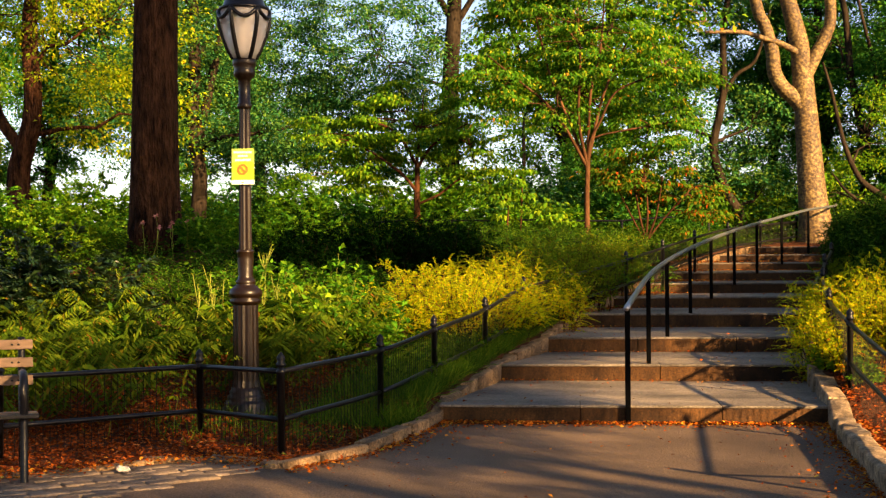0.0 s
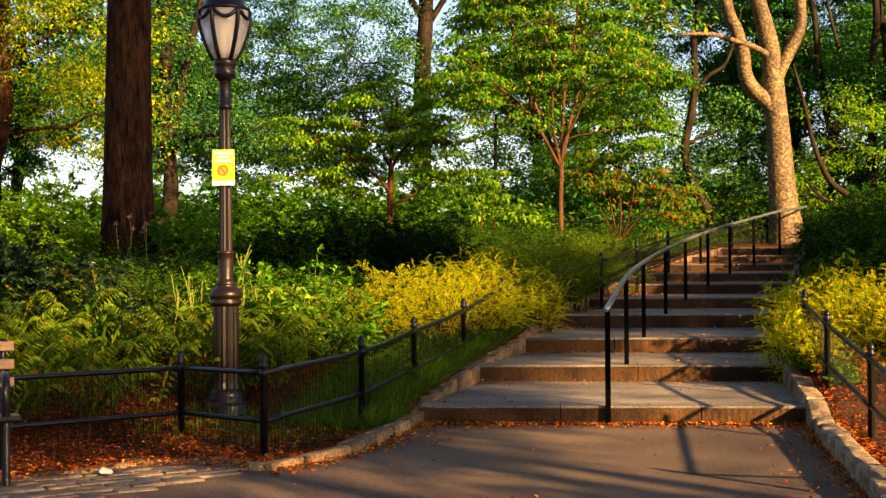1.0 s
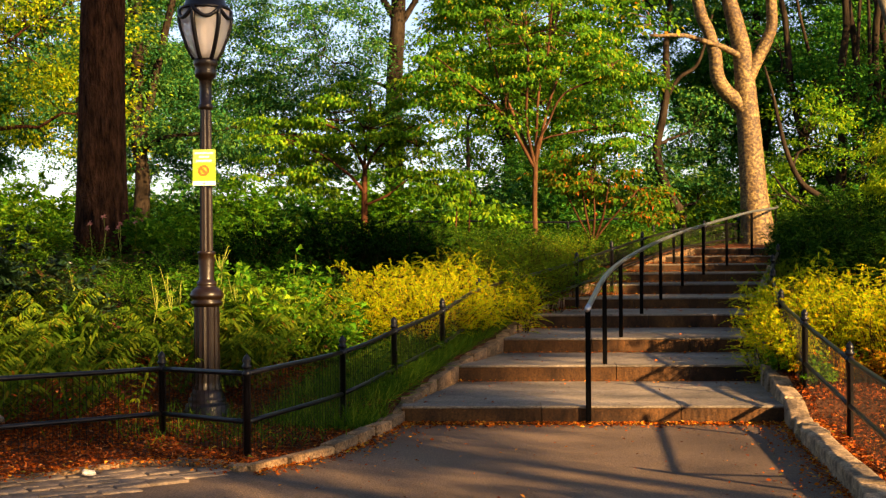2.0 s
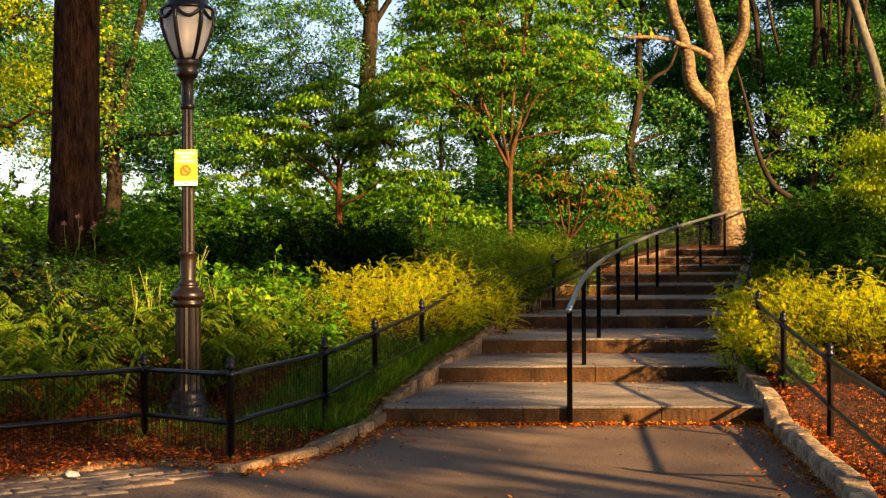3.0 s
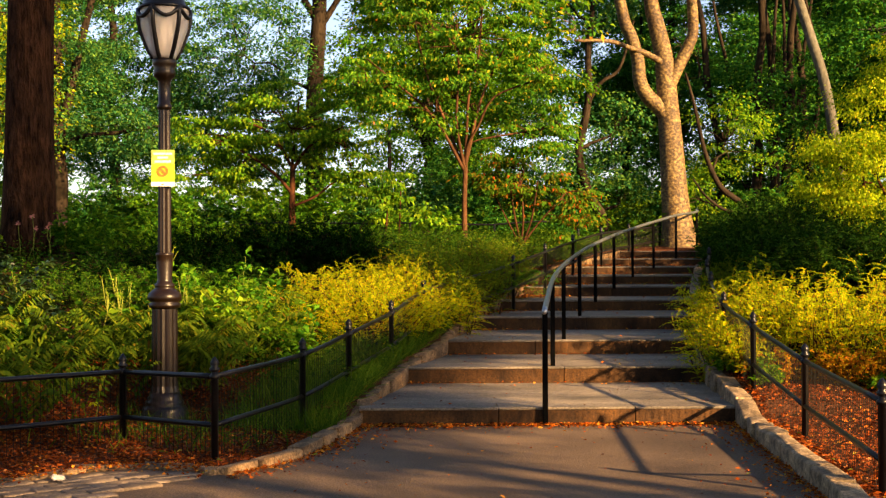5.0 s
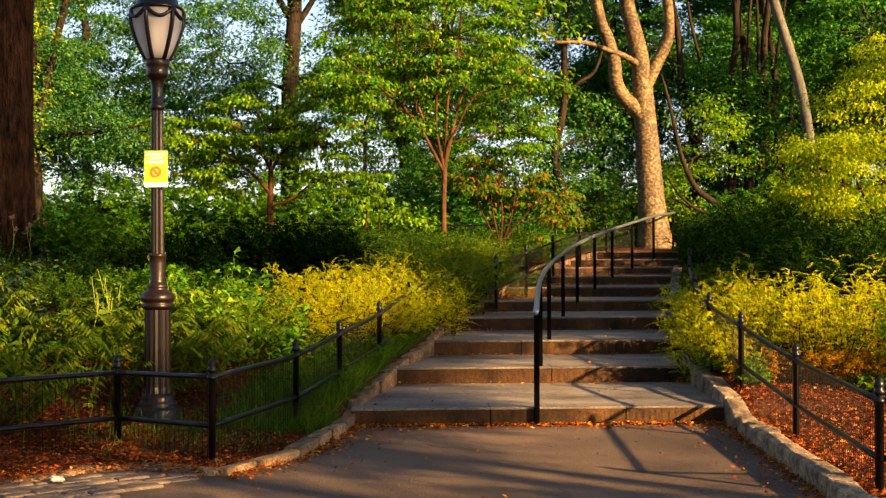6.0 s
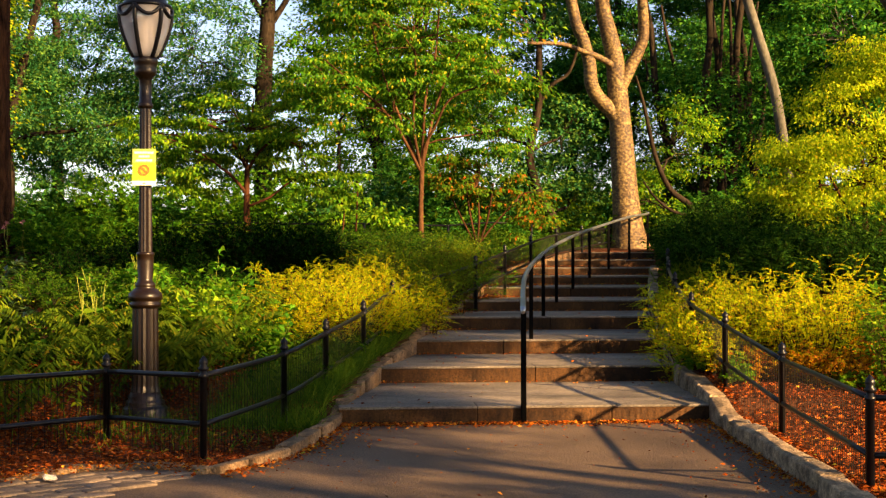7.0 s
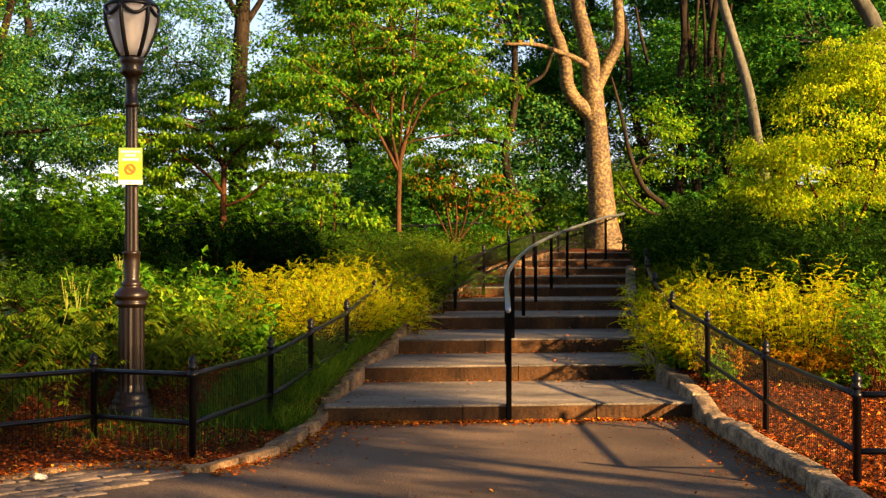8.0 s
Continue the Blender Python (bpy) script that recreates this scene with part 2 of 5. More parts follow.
def part(name, bm, mat, parent=None, label="", smooth=False):
    me = bpy.data.meshes.new(name)
    bm.to_mesh(me)
    bm.free()
    me.materials.append(mat)
    if smooth:
        me.polygons.foreach_set("use_smooth", [True] * len(me.polygons))
    ob = new(name, me)
    if parent:
        ob.parent = parent
        ob.matrix_parent_inverse = Matrix.Translation(-parent.location)
    if label:
        ob["label"] = label
    return ob


def quads(name, quad, mat, parent=None, label=""):
    """Many loose four-cornered blades as one mesh; quad is (n, 4, 3)."""
    n = len(quad)
    me = bpy.data.meshes.new(name)
    me.vertices.add(n * 4)
    me.vertices.foreach_set("co", np.ascontiguousarray(quad, dtype=np.float32).ravel())
    me.loops.add(n * 4)
    me.loops.foreach_set("vertex_index", np.arange(n * 4, dtype=np.int32))
    me.polygons.add(n)
    me.polygons.foreach_set("loop_start", np.arange(0, n * 4, 4, dtype=np.int32))
    me.update(calc_edges=True)
    me.validate()
    me.materials.append(mat)
    ob = new(name, me)
    if parent:
        ob.parent = parent
        ob.matrix_parent_inverse = Matrix.Translation(-parent.location)
    if label:
        ob["label"] = label
    return ob


def unit(v):
    return v / np.maximum(np.linalg.norm(v, axis=-1, keepdims=True), 1e-9)


def blades(base, way, length, width, up=None, droop=0.0, calm=0.45):
    """Leaves as folded diamonds from base along way."""
    n = len(base)
    way = unit(way)
    ref = RNG.normal(size=(n, 3)) if up is None else up + RNG.normal(size=(n, 3)) * calm
    side = unit(np.cross(way, ref))
    nor = np.cross(side, way)
    length, width = np.broadcast_to(length, (n,))[:, None], np.broadcast_to(width, (n,))[:, None]
    mid = base + way * length * 0.45
    tip = base + way * length - nor * length * droop
    fold = nor * width * 0.25
    return np.stack([base, mid + side * width * 0.5 + fold, tip, mid - side * width * 0.5 + fold], axis=1)


def tube_data(path, radii, segs=6):
    """Vertices and faces of a tapered tube along a path."""
    pts = np.asarray(path, float)
    verts, faces = [], []
    run = pts[-1] - pts[0]
    ref = np.array([0.31, 0.95, 0.05]) if abs(run[2]) > 0.6 * np.linalg.norm(run) else np.array([0.05, 0.03, 1.0])
    for i, p in enumerate(pts):
        d = pts[min(i + 1, len(pts) - 1)] - pts[max(i - 1, 0)]
        d = d / (np.linalg.norm(d) + 1e-9)
        a = np.cross(d, ref)
        if np.linalg.norm(a) < 0.1:
            a = np.cross(d, np.array([1.0, 0, 0.2]))
        a = a / np.linalg.norm(a) if np.linalg.norm(a) > 1e-6 else np.array([1.0, 0, 0])
        b = np.cross(d, a)
        for s in range(segs):
            w = 2 * math.pi * s / segs
            verts.append(p + radii[i] * (math.cos(w) * a + math.sin(w) * b))
    for i in range(len(pts) - 1):
        for s in range(segs):
            u = (s + 1) % segs
            faces.append((i * segs + s, i * segs + u, (i + 1) * segs + u, (i + 1) * segs + s))
    faces.append(tuple(range(segs - 1, -1, -1)))
    faces.append(tuple(range((len(pts) - 1) * segs, len(pts) * segs)))
    return verts, faces


def tubes(name, list_of, mat, parent=None, segs=6, label=""):
    """Several tubes (path, radii) joined into one part."""
    vs, fs = [], []
    for path, radii in list_of:
        v, f = tube_data(path, radii, segs)
        o = len(vs)
        vs += v
        fs += [tuple(o + k for k in q) for q in f]
    return mesh_part(name, vs, fs, mat, parent, label, True)


def smooth_path(points, per=6):
    """Catmull-Rom through the points."""
    p = [np.array(q, float) for q in points]
    p = [2 * p[0] - p[1]] + p + [2 * p[-1] - p[-2]]
    out = []
    for i in range(1, len(p) - 2):
        for k in range(per):
            t = k / per
            out.append(0.5 * (2 * p[i] + (p[i + 1] - p[i - 1]) * t + (2 * p[i - 1] - 5 * p[i] + 4 * p[i + 1] - p[i + 2]) * t * t
                              + (3 * p[i] - p[i - 1] - 3 * p[i + 1] + p[i + 2]) * t ** 3))
    out.append(p[-2])
    return np.array(out)


def box_bm(bm, x0, x1, y0, y1, z0, z1, bevel=0.0):
    r = bmesh.ops.create_cube(bm, size=1.0)
    bmesh.ops.scale(bm, verts=r["verts"], vec=(x1 - x0, y1 - y0, z1 - z0))
    bmesh.ops.translate(bm, verts=r["verts"], vec=((x0 + x1) / 2, (y0 + y1) / 2, (z0 + z1) / 2))
    if bevel:
        es = list({e for v in r["verts"] for e in v.link_edges})
        bmesh.ops.bevel(bm, geom=es, offset=bevel, segments=2, affect="EDGES", profile=0.5)
    return r


def lathe(name, profile, mat, parent, at, segs=24, flute=0.0, label="", smooth=True):
    """A turned part from (radius, height) pairs; flute sinks every second edge."""
    vs, fs = [], []
    for r, z in profile:
        for s in range(segs):
            w = 2 * math.pi * s / segs
            q = r * (1 - (flute if s % 2 else 0))
            vs.append((at[0] + q * math.cos(w), at[1] + q * math.sin(w), at[2] + z))
    for i in range(len(profile) - 1):
        for s in range(segs):
            u = (s + 1) % segs
            fs.append((i * segs + s, i * segs + u, (i + 1) * segs + u, (i + 1) * segs + s))
    fs.append(tuple(range(segs - 1, -1, -1)))
    fs.append(tuple(range((len(profile) - 1) * segs, len(profile) * segs)))
    return mesh_part(name, vs, fs, mat, parent, label, smooth and not flute)


# ---- ground ----
STEP_Y = [9.58, 11.67, 13.3, 15.3, 17.0, 18.6, 20.2, 21.9, 23.5, 25.1]
STEP_Z = [0.15, 0.32, 0.49, 0.67, 0.83, 0.99, 1.14, 1.28, 1.43, 1.59]
STEP_L = [-0.71, -0.40, 0.02, 0.39, 0.885, 1.34, 1.72, 2.2, 3.05, 3.85]
STEP_R = [2.42, 2.70, 2.95, 3.34, 3.70, 4.06, 4.45, 4.86, 5.25, 5.63]
LEFT_Y = [6.4, 7.1, 7.5, 8.09, 9.46] + STEP_Y[1:] + [30, 60]
LEFT_X = [-1.62, -1.53, -1.27, -1.05, -0.80] + STEP_L[1:] + [6.5, 20]
RIGHT_Y = [4.6, 5.95, 6.85, 8.27, 9.6] + STEP_Y[1:] + [30, 60]
RIGHT_X = [1.95, 2.14, 2.24, 2.36, 2.50] + STEP_R[1:] + [8.6, 24]


BED_X = [-60, -5, -3.5, -2.95, -2.65, -2.4, -2.15, -1.85, -1.56]
BED_Y = [4, 6.1, 6.5, 6.8, 7.05, 7.33, 7.43, 7.33, 7.12]


def sstep(a, b, x):
    t = np.clip((x - a) / (b - a), 0, 1)
    return t * t * (3 - 2 * t)


def path_z(y):
    return np.interp(y, [9.4] + STEP_Y + [30, 60], [0] + [z for z in STEP_Z] + [1.75, 1.9])


def ground_z(x, y):
    """Height of the planted ground beside and beyond the steps."""
    x, y = np.asarray(x, float), np.asarray(y, float)
    xl, xr = np.interp(y, LEFT_Y, LEFT_X), np.interp(y, RIGHT_Y, RIGHT_X)
    zp = path_z(y)
    left = np.interp(y, [6.7, 8, 9.1, 11, 13, 15.7, 19, 22.7, 26, 40, 70, 200, 900], [0.015, 0.04, 0.13, 0.45, 0.8, 1.1, 1.5, 1.66, 1.75, 1.8, 1.3, 0.5, 0])
    right = np.interp(y, [5, 8, 10, 12, 14, 16, 20, 28, 45, 70, 200, 900], [0.03, 0.06, 0.2, 0.5, 0.9, 1.2, 1.6, 1.9, 2.2, 1.5, 0.5, 0])
    wob = 0.05 * np.sin(x * 1.7 + 0.6 * y) * np.sin(y * 1.3 - 0.4 * x) * sstep(9, 12, y)
    dl, dr = xl - x, x - xr
    zl = zp + 0.015 + (left - zp - 0.015) * sstep(0.15, 1.6, dl) + wob * sstep(0.2, 1.0, dl)
    zr = zp + 0.05 + (right - zp - 0.05) * sstep(0.15, 1.6, dr) + wob * sstep(0.2, 1.0, dr)
    z = np.where(dl > 0, zl, np.where(dr > 0, zr, zp - 0.32))
    plaza = ((dl < 0) & (dr < 0) & (y < 9.7)) | ((y < np.interp(x, BED_X, BED_Y)) & (x < -1.5)) | ((y < 6.65) & (x >= -1.5) & (x < 1.9)) | (y < 4.5)
    z = np.where(plaza, -0.06, z)
    return np.where((y > 26) & (dl < 0) & (dr < 0), zp, z)


def gz(x, y):
    return float(ground_z(x, y))


def lines(lo, hi, a, b, step):
    mid = np.arange(a, b, step)
    out = b + (hi - b) * (np.linspace(0, 1, 26) ** 3)
    back = a - (a - lo) * (np.linspace(0, 1, 26)[1:] ** 3)
    return np.concatenate([back[::-1], mid, out])


gx, gy = lines(-900, 900, -9, 9, 0.12), lines(-900, 900, 4, 30, 0.12)
GX, GY = np.meshgrid(gx, gy)
GZ = ground_z(GX, GY)
nx, ny = len(gx), len(gy)
gi = np.arange(nx * ny).reshape(ny, nx)
gf = np.stack([gi[:-1, :-1], gi[:-1, 1:], gi[1:, 1:], gi[1:, :-1]], axis=-1).reshape(-1, 4)
ground = mesh_part("ground", np.stack([GX, GY, GZ], -1).reshape(-1, 3), gf.tolist(), M_SOIL, None, "", True)
tagged(ground, "brown soil slope covered with mulch and planting", "ground", kind="structure")

bm = bmesh.new()
ys = np.arange(-60, 9.7, 0.5)
bm_rows = [[bm.verts.new((x, y, 0.004 * math.sin(x * 0.9) * math.sin(y * 0.7))) for x in np.linspace(-70, 70, 141)] for y in ys]
for r0, r1 in zip(bm_rows[:-1], bm_rows[1:]):
    for i in range(140):
        cx, cy = r0[i].co.x + 0.5, r0[i].co.y + 0.25
        if cy > 6.6 and (cx < -3.0 or cx > 3.2):
            continue
        if cy > 5.2 and cx > 3.2:
            continue
        bm.faces.new((r0[i], r0[i + 1], r1[i + 1], r1[i]))
road = part("road", bm, M_ASPHALT)
tagged(road, "grey worn asphalt path with fallen leaves", "path", kind="structure")

# ---- steps ----
steps = thing("stairs", "broad grey steps with stone edges and long treads", "stairs", (0.8, 9.6, 0), kind="structure")
for i in range(10):
    y0, z1 = STEP_Y[i], STEP_Z[i]
    y1 = STEP_Y[i + 1] if i < 9 else 34.0
    z0 = (STEP_Z[i - 1] if i else 0.0) - 0.12
    xl, xr = STEP_L[i], STEP_R[i]
    xl1, xr1 = (STEP_L[i + 1], STEP_R[i + 1]) if i < 9 else (9.5, 11.5)
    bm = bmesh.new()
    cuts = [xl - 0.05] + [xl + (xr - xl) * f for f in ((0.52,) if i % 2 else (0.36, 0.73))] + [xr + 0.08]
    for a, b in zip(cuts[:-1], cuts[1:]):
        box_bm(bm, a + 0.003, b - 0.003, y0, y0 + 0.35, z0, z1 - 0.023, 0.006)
    part("riser", bm, M_STEP, steps, "brown stained stone face, shade put into its colour")
    # Step tops take the pale tread colour; only the faces carry painted shade.
    bm = bmesh.new()
    for a, b in zip(cuts[:-1], cuts[1:]):
        box_bm(bm, a + 0.002, b - 0.002, y0 - 0.006, y0 + 0.36, z1 - 0.022, z1, 0.006)
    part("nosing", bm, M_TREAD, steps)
    bm = bmesh.new()
    n = 8
    top, low = [], []
    for k in range(n + 1):
        f = k / n
        for s in (0, 1):
            a = (xl - 0.06) * (1 - f) + (xl1 - 0.06) * f if s == 0 else (xr + 0.1) * (1 - f) + (xr1 + 0.1) * f
            y = y0 + 0.364 + (y1 + 0.02 - y0 - 0.364) * f
            zz = z1 - 0.006 + 0.012 * f
            (top).append(bm.verts.new((a, y, zz)))
            low.append(bm.verts.new((a, y, zz - 0.3)))
    for k in range(n):
        bm.faces.new((top[2 * k], top[2 * k + 1], top[2 * k + 3], top[2 * k + 2]))
        bm.faces.new((low[2 * k], top[2 * k], top[2 * k + 2], low[2 * k + 2]))
        bm.faces.new((top[2 * k + 1], low[2 * k + 1], low[2 * k + 3], top[2 * k + 3]))
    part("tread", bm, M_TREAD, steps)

# ---- iron fences ----


def fence(name, label, posts, straight, group=""):
    """Low iron fence: posts (x, y, foot, height), two rails and thin upright wires."""
    f = thing(name, label, "fence", posts[0][:3], group)
    for x, y, z, h in posts:
        post = lathe("post", [(0.026, -0.12), (0.026, h - 0.15), (0.034, h - 0.148), (0.034, h - 0.128), (0.022, h - 0.12), (0.022, h - 0.10)], M_IRON, f, (x, y, z), 10)
        lathe("finial", [(0.022, h - 0.105), (0.034, h - 0.095), (0.036, h - 0.08), (0.022, h - 0.07), (0.031, h - 0.05), (0.027, h - 0.03), (0.012, h - 0.01), (0.003, h)], M_IRON, post, (x, y, z), 10)
    def run(lower):
        """Straight between the first posts, bending with the slope after them."""
        pts = [np.array((x, y, z + (h - lower if lower else 0))) for x, y, z, h in posts]
        bent = smooth_path(pts[straight:], 6)
        plain_part = [pts[i] + (pts[i + 1] - pts[i]) * j / 6 for i in range(straight) for j in range(6)]
        return np.array(plain_part + list(bent))

    for lower in (0.135, 0.47):
        p = run(lower)
        for k in range(len(posts) - 1):
            tubes("rail", [(p[6 * k:6 * k + 7], [0.019] * 7)], M_IRON, f, 8)
    top, foot = run(0.135), run(0)
    for k in range(len(posts) - 1):
        a, b = np.array(posts[k][:2]), np.array(posts[k + 1][:2])
        n = max(4, int(np.linalg.norm(a - b) / 0.05))
        vs, fs = [], []
        for j in range(1, n):
            u = 6 * k + 6 * j / n
            i0 = min(int(u), len(top) - 2)
            fr = u - i0
            pt, pf = top[i0] * (1 - fr) + top[i0 + 1] * fr, foot[i0] * (1 - fr) + foot[i0 + 1] * fr
            gz = float(ground_z(pf[0], pf[1]))
            w = 0.0017
            o = len(vs)
            for q in (np.array([pf[0], pf[1], max(gz, pf[2] - 0.1) - 0.02]), pt):
                vs += [(q[0] - w, q[1] - w, q[2]), (q[0] + w, q[1] - w, q[2]), (q[0] + w, q[1] + w, q[2]), (q[0] - w, q[1] + w, q[2])]
            fs += [(o + e, o + (e + 1) % 4, o + 4 + (e + 1) % 4, o + 4 + e) for e in range(4)]
        mesh_part("wire_mesh", vs, fs, M_WIRE, f)
    return f


fence("fence", "low black iron fence with spiked posts curving up beside steps",
      [(-6.2, 6.3, 0.03, 0.68), (-4.9, 6.75, 0.03, 0.68), (-3.55, 7.3, 0.03, 0.68), (-2.45, 8.33, 0.03, 0.675), (-1.66, 7.62, 0.02, 0.71), (-1.19, 9.13, 0.06, 0.71),
       (-0.88, 10.31, 0.16, 0.71), (-0.53, 11.92, 0.28, 0.71), (-0.19, 13.3, 0.46, 0.72), (0.25, 14.9, 0.55, 0.72), (1.10, 16.9, 0.76, 0.72),
       (1.72, 18.6, 0.94, 0.72), (2.36, 20.3, 1.12, 0.72), (3.18, 22.7, 1.31, 0.72), (4.13, 25.3, 1.44, 0.72), (5.39, 28.5, 1.6, 0.72)], 4)
fence("fence", "low black iron fence with spiked posts beside kerb and yellow shrub",
      [(4.9, 5.6, 0.03, 0.70), (3.6, 5.75, 0.03, 0.70), (2.37, 5.99, 0.0, 0.71), (2.63, 8.3, 0.05, 0.71), (2.705, 10.06, 0.21, 0.72), (2.887, 11.9, 0.345, 0.72), (3.17, 13.7, 0.54, 0.72),
       (3.515, 15.4, 0.70, 0.72), (3.95, 17.2, 0.86, 0.72)], 4)

# ---- handrail ----
rail = thing("handrail", "curving black steel handrail with square posts on steps", "handrail", (0.81, 9.54, 0))
RAIL = [(0.809, 9.54, 0.95), (1.108, 11.75, 1.185), (1.41, 13.4, 1.335), (1.841, 15.35, 1.49), (2.276, 17.0, 1.63), (2.79, 18.6, 1.78), (3.349, 20.2, 1.925),
        (4.015, 21.9, 2.085), (4.81, 23.8, 2.27), (5.9, 26.9, 2.46), (6.6, 30.2, 2.63)]
FOOT = [0.0] + STEP_Z[1:9] + [1.6, 1.7]
for (x, y, z), zf in zip(RAIL, FOOT):
    bm = bmesh.new()
    box_bm(bm, x - 0.022, x + 0.022, y - 0.022, y + 0.022, zf - 0.03, z, 0.004)
    part("post", bm, M_POST, rail)
rp = smooth_path([(0.80, 9.5, 0.955)] + RAIL[1:], 10)
tubes("rail", [(rp, [0.024] * len(rp))], M_RAIL, rail, 10, "worn steel rail with pale sheen")

# ---- street lamp ----
LX, LY, LZ = -2.29, 9.10, 0.152
lamp = thing("street_lamp", "ornate cast iron park lamp with frosted glass head", "lamp", (LX, LY, LZ))
at = (LX, LY, LZ)
lathe("foot", [(0.19, -0.14), (0.19, 0.02), (0.175, 0.035), (0.18, 0.055), (0.165, 0.075), (0.15, 0.08), (0.155, 0.10), (0.15, 0.12), (0.132, 0.13), (0.138, 0.15), (0.124, 0.165), (0.118, 0.19)], M_LAMP, lamp, at, 32)
lathe("base", [(0.118, 0.18), (0.112, 0.22), (0.108, 0.24), (0.102, 0.856)], M_LAMP, lamp, at, 32, 0.07)
lathe("collar", [(r, 1.07 * z) for r, z in ((0.102, 0.80), (0.125, 0.815), (0.128, 0.84), (0.110, 0.85), (0.133, 0.865), (0.137, 0.89), (0.128, 0.915), (0.098, 0.94), (0.074, 0.955), (0.080, 0.965), (0.080, 0.985), (0.064, 0.995), (0.058, 1.02),
                                          (0.066, 1.15), (0.064, 1.19), (0.072, 1.20), (0.072, 1.215), (0.054, 1.22))], M_LAMP, lamp, at, 28)
lathe("shaft", [(0.054, 1.305), (0.046, 2.45), (0.046, 2.46)], M_LAMP, lamp, at, 24, 0.14)
lathe("neck", [(0.046, 2.45), (0.058, 2.46), (0.06, 2.49), (0.048, 2.50), (0.05, 2.68), (0.06, 2.70), (0.085, 2.72), (0.088, 2.76), (0.08, 2.78), (0.095, 2.81), (0.098, 2.84), (0.092, 2.86)], M_LAMP, lamp, at, 24)
head = [(0.09, 2.86), (0.128, 2.93), (0.168, 3.03), (0.196, 3.12), (0.206, 3.19), (0.198, 3.26)]
globe = lathe("globe", [(0.97 * r, z) for r, z in head], M_GLOBE, lamp, at, 32, 0, "frosted cream glass")
lathe("lamp_tube", [(0.05, 2.86), (0.062, 2.9), (0.066, 3.12), (0.05, 3.18), (0.01, 3.2)], M_TUBE, globe, at, 20, 0, "pale lamp tube inside the glass")
for k in range(6):
    w = 2 * math.pi * (k + 0.5) / 6 - radians(75)
    path = smooth_path([(LX + r * math.cos(w), LY + r * math.sin(w), LZ + z) for r, z in head], 4)
    tubes("rib", [(path, [0.019] * len(path))], M_IRON, globe, 6)
    w2 = w + 2 * math.pi / 6
    arch = [(LX + 0.207 * math.cos(w + (w2 - w) * u), LY + 0.207 * math.sin(w + (w2 - w) * u), LZ + 3.255 - 0.075 * math.sin(math.pi * u)) for u in np.linspace(0, 1, 9)]
    tubes("rib", [(arch, [0.017] * 9)], M_IRON, globe, 6)
lathe("cap", [(0.205, 3.255), (0.208, 3.275), (0.175, 3.29), (0.155, 3.35), (0.12, 3.42), (0.07, 3.46), (0.03, 3.48), (0.045, 3.52), (0.02, 3.58), (0.004, 3.66)], M_IRON, lamp, at, 28)

sign = thing("sign", "lime green paper notice with ban symbol tied to lamp", "sign", (LX, LY - 0.065, 2.142))


def flat_box(name, x0, x1, z0, z1, y, d, mat, parent, bevel=0.0):
    b = bmesh.new()
    box_bm(b, x0, x1, y - d, y, z0, z1, bevel)
    return part(name, b, mat, parent)


sy = LY - 0.062
panel = flat_box("panel", LX - 0.093, LX + 0.093, 2.022, 2.277, sy, 0.006, M_LIME, sign)
flat_box("strip", LX - 0.093, LX + 0.093, 1.987, 2.022, sy, 0.006, M_WHITE, panel)
flat_box("header", LX - 0.091, LX + 0.091, 2.167, 2.275, sy - 0.006, 0.002, M_LIME2, panel)
for k, (w, zz) in enumerate(((0.15, 2.247), (0.085, 2.217), (0.13, 2.185))):
    flat_box("text_bar", LX - w / 2, LX + w / 2, zz - 0.009, zz + 0.008, sy - 0.008, 0.002, M_WHITE, panel)
flat_box("text_bar", LX - 0.012, LX + 0.012, 2.0, 2.006, sy - 0.006, 0.002, M_IRON, panel)
bm = bmesh.new()
for k in range(28):
    a0, a1 = 2 * math.pi * k / 28, 2 * math.pi * (k + 1) / 28
    q = [bm.verts.new((LX + r * math.cos(a), sy - 0.012, 2.107 + r * math.sin(a))) for r, a in ((0.029, a0), (0.044, a0), (0.044, a1), (0.029, a1))]
    bm.faces.new(q)
q = [bm.verts.new((LX + x, sy - 0.012, 2.107 + z)) for x, z in ((-0.028, 0.016), (-0.016, 0.028), (0.028, -0.016), (0.016, -0.028))]
bm.faces.new(q)
part("symbol", bm, M_ORANGE, panel)

# ---- bench ----
bench = thing("bench", "wooden slatted park bench with black iron arms", "bench")
for k, zz in enumerate((0.825, 0.71, 0.595)):
    bm = bmesh.new()
    box_bm(bm, -1.75, 0.03, 0.30 - 0.025 * k, 0.322 - 0.025 * k, zz - 0.032, zz + 0.032, 0.006)
    slat = part("back_slat", bm, M_SLAT, bench)
    for bx in (-0.06, -0.1):
        lathe("bolt", [(0.008, -0.004), (0.008, 0.004), (0.003, 0.007)], M_IRON, slat, (bx, 0.30 - 0.025 * k, zz), 8)
for k in range(5):
    bm = bmesh.new()
    y = -0.32 + k * 0.105
    box_bm(bm, -1.75, 0.05, y, y + 0.085, 0.405 - 0.008 * k, 0.432 - 0.008 * k, 0.006)
    part("seat_slat", bm, M_SLAT if k else M_IRON, bench)
